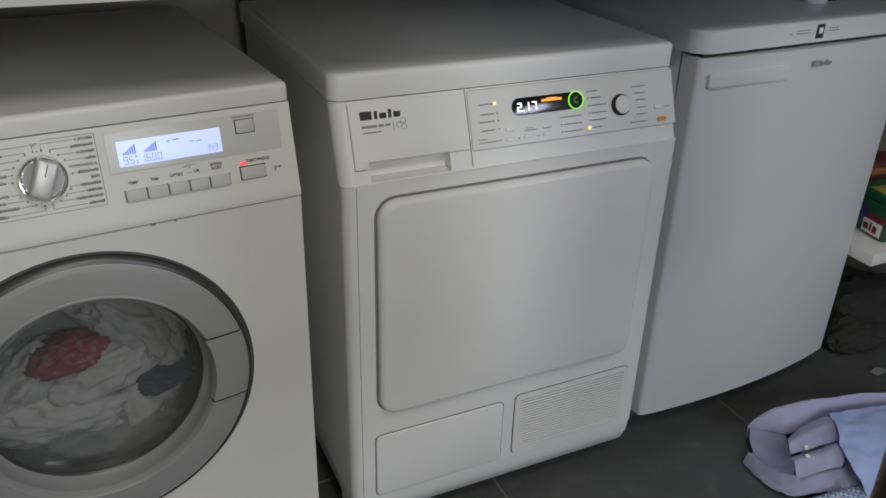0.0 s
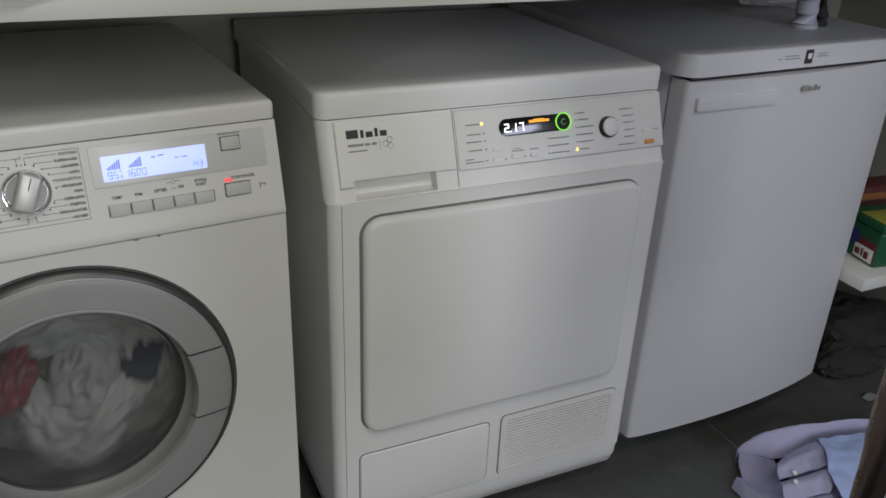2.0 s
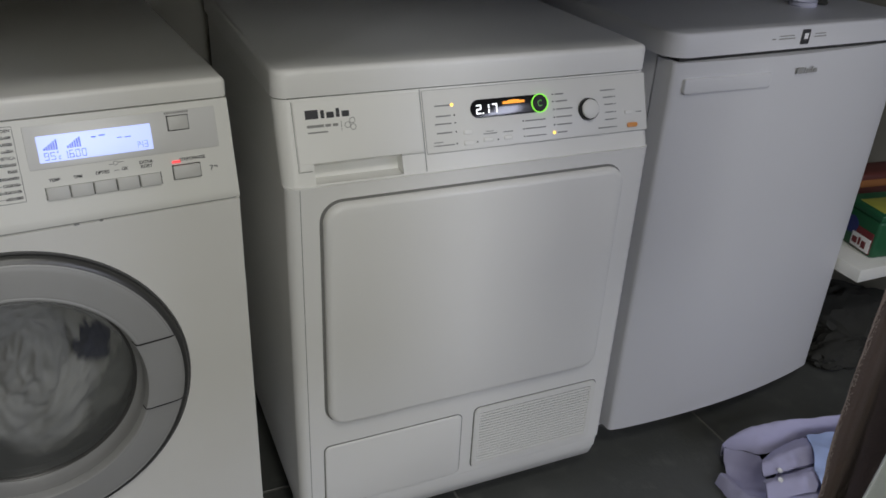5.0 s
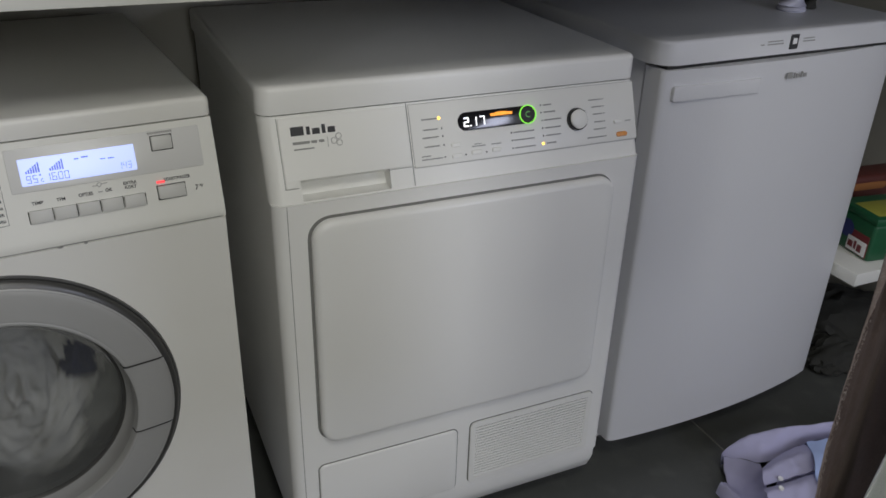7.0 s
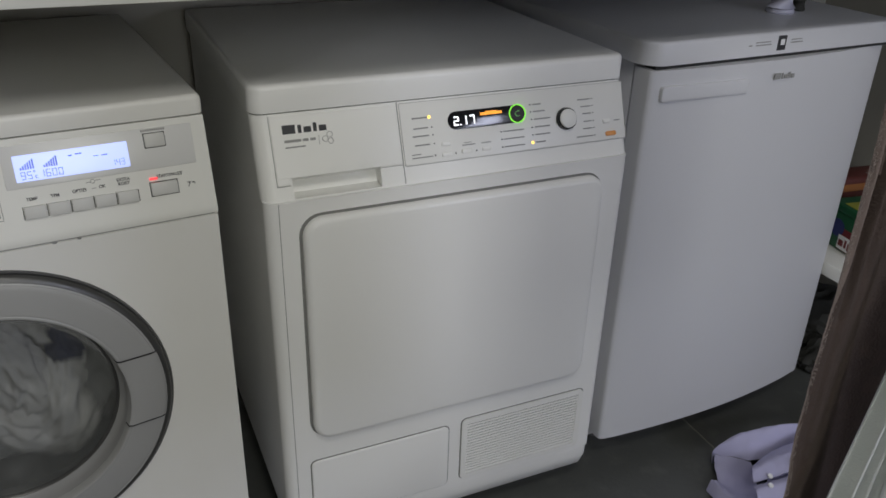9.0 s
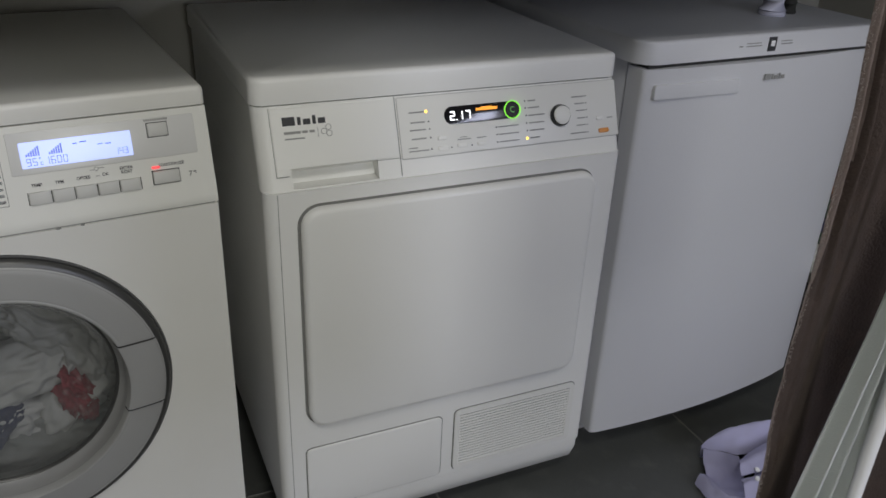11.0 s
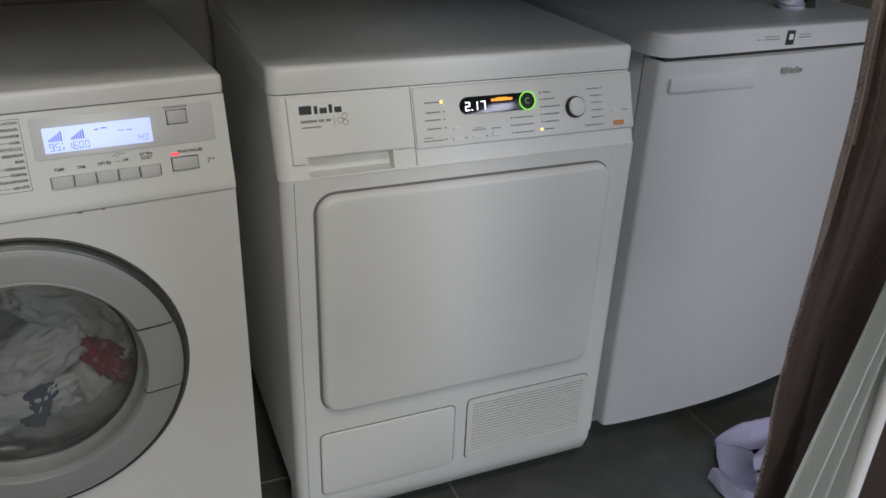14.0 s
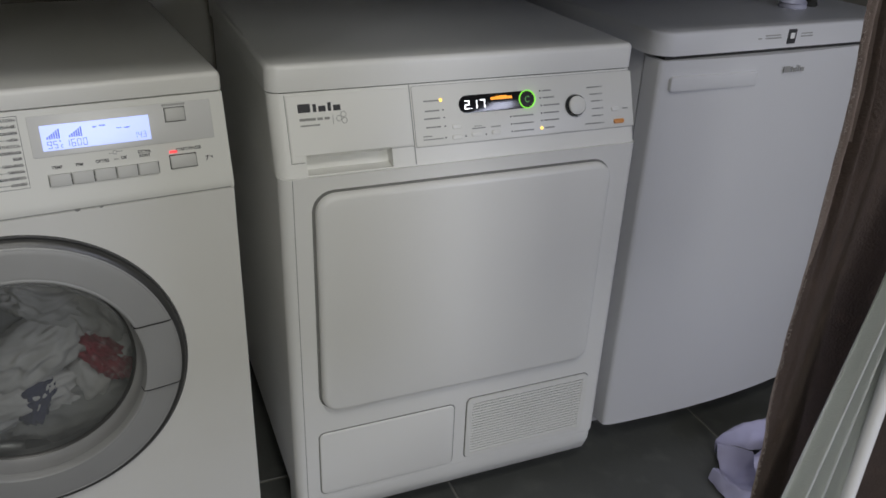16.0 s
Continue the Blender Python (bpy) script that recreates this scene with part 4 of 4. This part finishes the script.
def pale_sheet(nx=60, nz=60):
    """A sheet gathered at the top and fanning out downwards in long folds."""
    bm = bmesh.new()
    grid = []
    for j in range(nz + 1):
        z = 0.60 + 0.575 * j / nz
        left = 0.279 + 0.20 * (z - 0.884) if z < 0.97 else 0.2962 + 0.05 * (z - 0.97)
        row = []
        for i in range(nx + 1):
            s = i / nx
            fold = 0.0062 * math.sin(s * 19 + 1.1 * noise.noise(Vector((s * 3, z * 2, 8)))) + 0.0030 * math.sin(s * 43 + 3 * noise.noise(Vector((s, z * 1.5, 3))))
            row.append(bm.verts.new((left + (0.3000 - left) * s, -0.7215 - 0.004 * s + fold * min(1, 6 * s), z)))
        grid.append(row)
    for j in range(nz):
        for i in range(nx):
            bm.faces.new((grid[j][i], grid[j][i + 1], grid[j + 1][i + 1], grid[j + 1][i]))
    bmesh.ops.solidify(bm, geom=bm.faces[:], thickness=0.0012)
    bmesh.ops.recalc_face_normals(bm, faces=bm.faces[:])
    return tagged(link("hanging_sheet", bm, SHEET, crease=180), "pale grey-green sheet hanging in long folds on the rack", "laundry")


garment = hanging_garment()
part("frayed_edge", fringe(), FRAY, garment, "pale frayed edge")["kind"] = "stuff"
pale_sheet()

# ---- crumpled clothes on the floor ----


def spline(pts, t):
    n = len(pts) - 1
    i = min(int(t * n), n - 1)
    u = t * n - i
    a, b, c, d = (Vector(pts[min(max(k, 0), n)]) for k in (i - 1, i, i + 1, i + 2))
    return 0.5 * (2 * b + (c - a) * u + (2 * a - 5 * b + 4 * c - d) * u * u + (3 * b - a - 3 * c + d) * u ** 3)


def draped(rows, nu=40, nv=28, wrinkle=0.004, scale=22, seed=0, thick=0.003, round_corners=0.0):
    """A cloth sheet through rows of guide points, with small wrinkles."""
    bm = bmesh.new()
    grid = []
    for j in range(nv + 1):
        line = []
        for i in range(nu + 1):
            s, t = i / nu, j / nv
            if round_corners:
                k = 1 - round_corners * abs(2 * t - 1) ** 3
                s = 0.5 + (s - 0.5) * k
            p = spline([spline(r, s) for r in rows], t)
            q = p * scale + Vector((seed, 0, 0))
            p = p + Vector((0, 0, wrinkle * (1 - 2 * abs(noise.noise(q * 0.7))) * 0.6 + wrinkle * noise.noise(q * 1.7)))
            p.z = max(p.z, 0.002)
            line.append(bm.verts.new(p))
        grid.append(line)
    for j in range(nv):
        for i in range(nu):
            bm.faces.new((grid[j][i], grid[j][i + 1], grid[j + 1][i + 1], grid[j + 1][i]))
    bmesh.ops.recalc_face_normals(bm, faces=bm.faces[:])
    if sum(f.normal.z for f in bm.faces) < 0:
        bmesh.ops.reverse_faces(bm, faces=bm.faces[:])
    bmesh.ops.solidify(bm, geom=bm.faces[:], thickness=thick)
    return bm


shirt = empty("shirt", pose(0, 0, 0), "crumpled lavender and light blue shirt lying on the tiles", "clothing")
part("back_panel", draped([
    [(0.868, -0.056, 0.004), (0.900, -0.046, 0.004), (0.955, -0.052, 0.004), (1.035, -0.072, 0.004), (1.165, -0.112, 0.004), (1.30, -0.17, 0.004)],
    [(0.856, -0.064, 0.035), (0.882, -0.066, 0.060), (0.936, -0.078, 0.075), (1.010, -0.098, 0.080), (1.148, -0.140, 0.080), (1.29, -0.20, 0.080)],
    [(0.853, -0.066, 0.050), (0.876, -0.078, 0.080), (0.929, -0.092, 0.100), (1.001, -0.111, 0.110), (1.141, -0.153, 0.112), (1.28, -0.212, 0.11)],
    [(0.854, -0.068, 0.047), (0.879, -0.090, 0.066), (0.922, -0.110, 0.082), (1.010, -0.122, 0.096), (1.143, -0.160, 0.10), (1.28, -0.222, 0.10)],
    [(0.855, -0.069, 0.044), (0.882, -0.098, 0.048), (0.910, -0.126, 0.058), (1.026, -0.128, 0.072), (1.145, -0.170, 0.08), (1.28, -0.235, 0.09)]], wrinkle=0.0055, scale=30), LAVENDER, shirt)
part("lining", draped([
    [(0.856, -0.070, 0.043), (0.872, -0.086, 0.045), (0.900, -0.122, 0.052)],
    [(0.853, -0.082, 0.014), (0.866, -0.108, 0.014), (0.895, -0.150, 0.030)],
    [(0.840, -0.108, 0.010), (0.846, -0.146, 0.012), (0.875, -0.178, 0.030)],
    [(0.822, -0.114, 0.022), (0.822, -0.165, 0.026), (0.842, -0.205, 0.034)],
    [(0.808, -0.117, 0.006), (0.804, -0.166, 0.006), (0.810, -0.212, 0.010)]], wrinkle=0.004, scale=30), LAVENDER, shirt)
part("cuff", draped([
    [(0.880, -0.142, 0.062), (0.935, -0.136, 0.078), (0.990, -0.140, 0.088)],
    [(0.858, -0.164, 0.084), (0.915, -0.170, 0.096), (0.968, -0.176, 0.104)],
    [(0.842, -0.186, 0.070), (0.895, -0.200, 0.086), (0.945, -0.212, 0.096)]], 28, 22, 0.0035, scale=34, thick=0.005, round_corners=0.12), LAVENDER, shirt, "buttoned lavender cuff")
part("cuff", draped([
    [(0.838, -0.190, 0.068), (0.885, -0.206, 0.084), (0.930, -0.218, 0.096)],
    [(0.824, -0.212, 0.082), (0.872, -0.226, 0.094), (0.918, -0.240, 0.104)],
    [(0.816, -0.232, 0.056), (0.860, -0.248, 0.074), (0.900, -0.262, 0.086)]], 28, 22, 0.0035, scale=34, thick=0.005, round_corners=0.12), LAVENDER, shirt, "buttoned lavender cuff")
part("hem", draped([
    [(0.806, -0.114, 0.004), (0.800, -0.165, 0.004), (0.812, -0.215, 0.006), (0.850, -0.250, 0.020), (0.935, -0.280, 0.050)],
    [(0.817, -0.112, 0.024), (0.815, -0.160, 0.028), (0.828, -0.204, 0.036), (0.864, -0.238, 0.052), (0.940, -0.266, 0.078)],
    [(0.832, -0.110, 0.010), (0.832, -0.155, 0.014), (0.844, -0.195, 0.026), (0.874, -0.226, 0.052), (0.945, -0.252, 0.084)]], wrinkle=0.005, scale=30, seed=3), LAVENDER, shirt)
part("front_panel", draped([
    [(0.980, -0.148, 0.100), (1.095, -0.185, 0.114), (1.170, -0.210, 0.118), (1.28, -0.25, 0.11)],
    [(0.946, -0.198, 0.112), (1.040, -0.232, 0.126), (1.120, -0.262, 0.126), (1.25, -0.31, 0.11)],
    [(0.909, -0.241, 0.110), (0.992, -0.273, 0.124), (1.080, -0.305, 0.120), (1.21, -0.36, 0.10)],
    [(0.892, -0.294, 0.100), (0.960, -0.326, 0.106), (1.050, -0.366, 0.095), (1.17, -0.42, 0.07)],
    [(0.905, -0.318, 0.060), (0.960, -0.352, 0.050), (1.040, -0.400, 0.030), (1.15, -0.46, 0.01)]], wrinkle=0.0060, scale=28, seed=7), SKYBLUE, shirt, "light blue front panel")
part("bulk", lump(1.04, -0.235, 0.035, 0.155, 0.115, 0.055, 3), LAVENDER, shirt)
for x, y, z in ((0.874, -0.194, 0.0850), (0.852, -0.217, 0.0895)):
    part("button", moved(lathe_y([(0.0, -0.0014), (0.0034, -0.0015), (0.0048, -0.0024), (0.0054, -0.0008), (0.0048, 0.0008)], n=18), pose(x, y, z, -70, 0, 10)), WHITEPRINT, shirt, "white shirt button")
checked_shirt = empty("checked_shirt", pose(0, 0, 0), "blue and white finely checked shirt under the lavender shirt", "clothing")
part("front_panel", draped([
    [(0.838, -0.254, 0.018), (0.930, -0.290, 0.052), (1.020, -0.350, 0.080)],
    [(0.832, -0.268, 0.030), (0.915, -0.310, 0.060), (1.000, -0.372, 0.080)],
    [(0.838, -0.298, 0.004), (0.905, -0.350, 0.030), (0.990, -0.430, 0.030)]], wrinkle=0.006, seed=11), CHECK, checked_shirt)

# ---- things on the shelves and beside the refrigerator ----
soap = empty("detergent_box", pose(1.284, 0.052, 0.342, 0, 0, -8), "green plastic detergent box with a colourful label on a shelf", "detergent box")
part("tub", box(0.0, 0.20, 0.0, 0.115, 0.0, 0.088, 0.008, 3), GREENBOX, soap)
part("lid", box(-0.003, 0.203, -0.003, 0.118, 0.088, 0.104, 0.005, 2), GREENBOX, soap, "green lid with a yellow print")
part("lid_print", box(0.012, 0.10, 0.012, 0.085, 0.1035, 0.1048, 0.0004), YELLOW, soap)
part("label", box(-0.0012, 0.001, 0.008, 0.066, 0.006, 0.056, 0.0004), REDPRINT, soap, "red, white and navy side label")
part("label_patch", box(-0.0022, -0.001, 0.010, 0.066, 0.008, 0.040, 0.0003), WHITEPRINT, soap)
part("label_disc", moved(lathe_y([(0.0, -0.0005), (0.020, -0.0005), (0.020, 0.001)], n=28), pose(-0.0016, 0.076, 0.052, 0, 0, -90)), NAVYPRINT, soap)
marks("brand_mark", [(-0.062, -0.048, 0.016, 0.030), (-0.044, -0.038, 0.016, 0.034), (-0.034, -0.022, 0.014, 0.030)], REDPRINT, soap, "", -0.0030, pose(0, 0, 0, 0, 0, -90))
basket = empty("cardboard_packet", pose(1.36, 0.235, 0.342, 0, 0, -6), "dark maroon packet standing behind the detergent box", "packet")
part("packet_body", box(0.0, 0.22, 0.0, 0.07, 0.0, 0.112, 0.012, 3), MAROON, basket)
part("packet_band", slab(0.03, 0.15, 0.078, 0.096, -0.0015, 0.001, 0.008, 0.0004), DULLORANGE, basket)
tagged(link("rag", lump(1.50, 0.24, 0.045, 0.15, 0.11, 0.065, 5, 1.2), GREYRAG), "dark grey crumpled rag on the floor under the shelf", "rag")
tagged(link("rag", lump(1.40, 0.130, 0.018, 0.090, 0.050, 0.040, 8, 1.3), GREYRAG), "dark grey crumpled rag on the floor under the shelf", "rag")
tagged(link("paper_scrap", draped([[(1.325, 0.010, 0.004), (1.350, 0.012, 0.010), (1.372, 0.004, 0.004)], [(1.330, -0.008, 0.003), (1.350, -0.012, 0.006), (1.372, -0.014, 0.003)]], 10, 8, 0.002, thick=0.0008), COLLAR), "small grey paper scrap on the tiles", "paper")
bottle = empty("plastic_bottle", pose(1.046, 0.185, 0.866), "slim lilac-grey plastic bottle standing on the refrigerator", "bottle")
part("bottle_body", tube([(0, 0, 0), (0, 0, 0.002), (0.001, 0, 0.010), (0.0, 0, 0.030), (-0.003, 0, 0.055), (-0.003, 0, 0.075)], [0.018, 0.024, 0.026, 0.022, 0.021, 0.017], 20), LILAC, bottle)
part("bottle_foot", tube([(0, 0, 0), (0, 0, 0.003), (0, 0, 0.008)], [0.025, 0.027, 0.025], 20), LILAC, bottle)
vial = empty("small_bottle", pose(1.094, 0.188, 0.866), "small dark bottle with a pale edge beside the lilac bottle", "bottle")
part("bottle_body", tube([(0, 0, 0), (0, 0, 0.003), (0, 0, 0.020), (-0.004, 0, 0.040), (-0.004, 0, 0.070)], [0.012, 0.014, 0.013, 0.008, 0.007], 16), GREYRAG, vial)
pack = empty("clear_packet", pose(1.075, 0.385, 0.866, 0, 0, -8), "pale crumpled packet with grey stripes lying on the refrigerator", "packet")
part("packet_body", moved(lump(0.075, 0.03, 0.026, 0.080, 0.030, 0.026, 12, 0.8), pose(0, 0, 0)), COTTON, pack)
tagged(link("towel", lump(0, 0, 0, 0.14, 0.07, 0.026, 14, 0.9), TOWEL), "white towel lying on the shelf board", "towel").matrix_basis = pose(-0.368, 0.010, 1.0060)

# ---- floor tiles ----
tile_meshes = {}


def tile_mesh(w, d):
    key = (round(w, 3), round(d, 3))
    if key not in tile_meshes:
        bm = box(-w / 2, w / 2, -d / 2, d / 2, -0.009, 0.0, 0.0012, 1)
        me = bpy.data.meshes.new("tile")
        bm.to_mesh(me)
        bm.free()
        me.materials.append(TILE)
        tile_meshes[key] = me
    return tile_meshes[key]


xs = [WX0, -0.888, -0.288, 0.312, 0.912, 1.512, WX1]
ys = [WY0, -2.22, -1.62, -1.02, -0.42, 0.18, WY1]
for xa, xb in zip(xs, xs[1:]):
    for ya, yb in zip(ys, ys[1:]):
        ob = new("tile", tile_mesh(xb - xa - 0.004, yb - ya - 0.004))
        ob.parent = floor
        ob.location = ((xa + xb) / 2, (ya + yb) / 2, 0.0)


# ---- what moves ----
def ease(t, a, b):
    k = min(1.0, max(0.0, (t - a) / (b - a)))
    return k * k * (3 - 2 * k)


def turned(t):
    """Degrees that the drum has turned, clockwise as seen from the front."""
    if t < 0.9:
        return 0.0
    if t < 1.4:
        return 0.5 * 714 * (t - 0.9) ** 2
    run = min(t, 10.34) - 1.4
    angle = 89 + 357 * run
    s = min(max(t - 10.34, 0.0), 0.5)
    angle += 357 * s - 357 * s * s
    return angle - 22 * ease(t, 11.0, 11.6) + 6 * ease(t, 11.7, 12.5)


def motions():
    times = [round(0.1 * i, 1) for i in range(161)]
    axis = WM @ pose(CX, DRUM_Y, CZ)
    walk(drum, [(t, pose(CX, DRUM_Y, CZ, 0, turned(t), 0)) for t in times])
    slip = lambda t: -129 * ease(t, 8.7, 10.3)
    for ob, (x, y, z), lean in LAUNDRY:
        walk(ob, [(t, axis @ pose(0, 0, -0.018, 0, turned(t) + slip(t), 0) @ pose(x, y, z, 0, lean, 0)) for t in times])
    rows = []
    for t in times:
        a = radians(-45 + 33 * ease(t, 0.9, 1.3) + turned(t))
        r = 0.048 + 0.034 * ease(t, 1.0, 1.5) + 0.022 * ease(t, 8.7, 10.5) + 0.010 * ease(t, 11.0, 11.6)
        rows.append((t, axis @ pose(r * math.sin(a) + 0.006 - 0.014 * ease(t, 8.7, 10.5), -0.110, r * math.cos(a) - 0.032, 0, turned(t) - 8 - 50 * ease(t, 8.7, 10.3), 0)))
    walk(red_bundle, rows)
    rows = []
    for t in times:
        a = radians(120 + 25 * ease(t, 0.9, 1.4) + turned(t) - 78 * ease(t, 8.7, 10.3))
        r = 0.120 - 0.010 * ease(t, 1.0, 1.5) - 0.030 * ease(t, 10.0, 10.8)
        rows.append((t, axis @ pose(r * math.sin(a), -0.112, r * math.cos(a) - 0.012 - 0.018 * ease(t, 8.7, 10.5), 0, turned(t), 0)))
    walk(navy_bundle, rows)


motions()
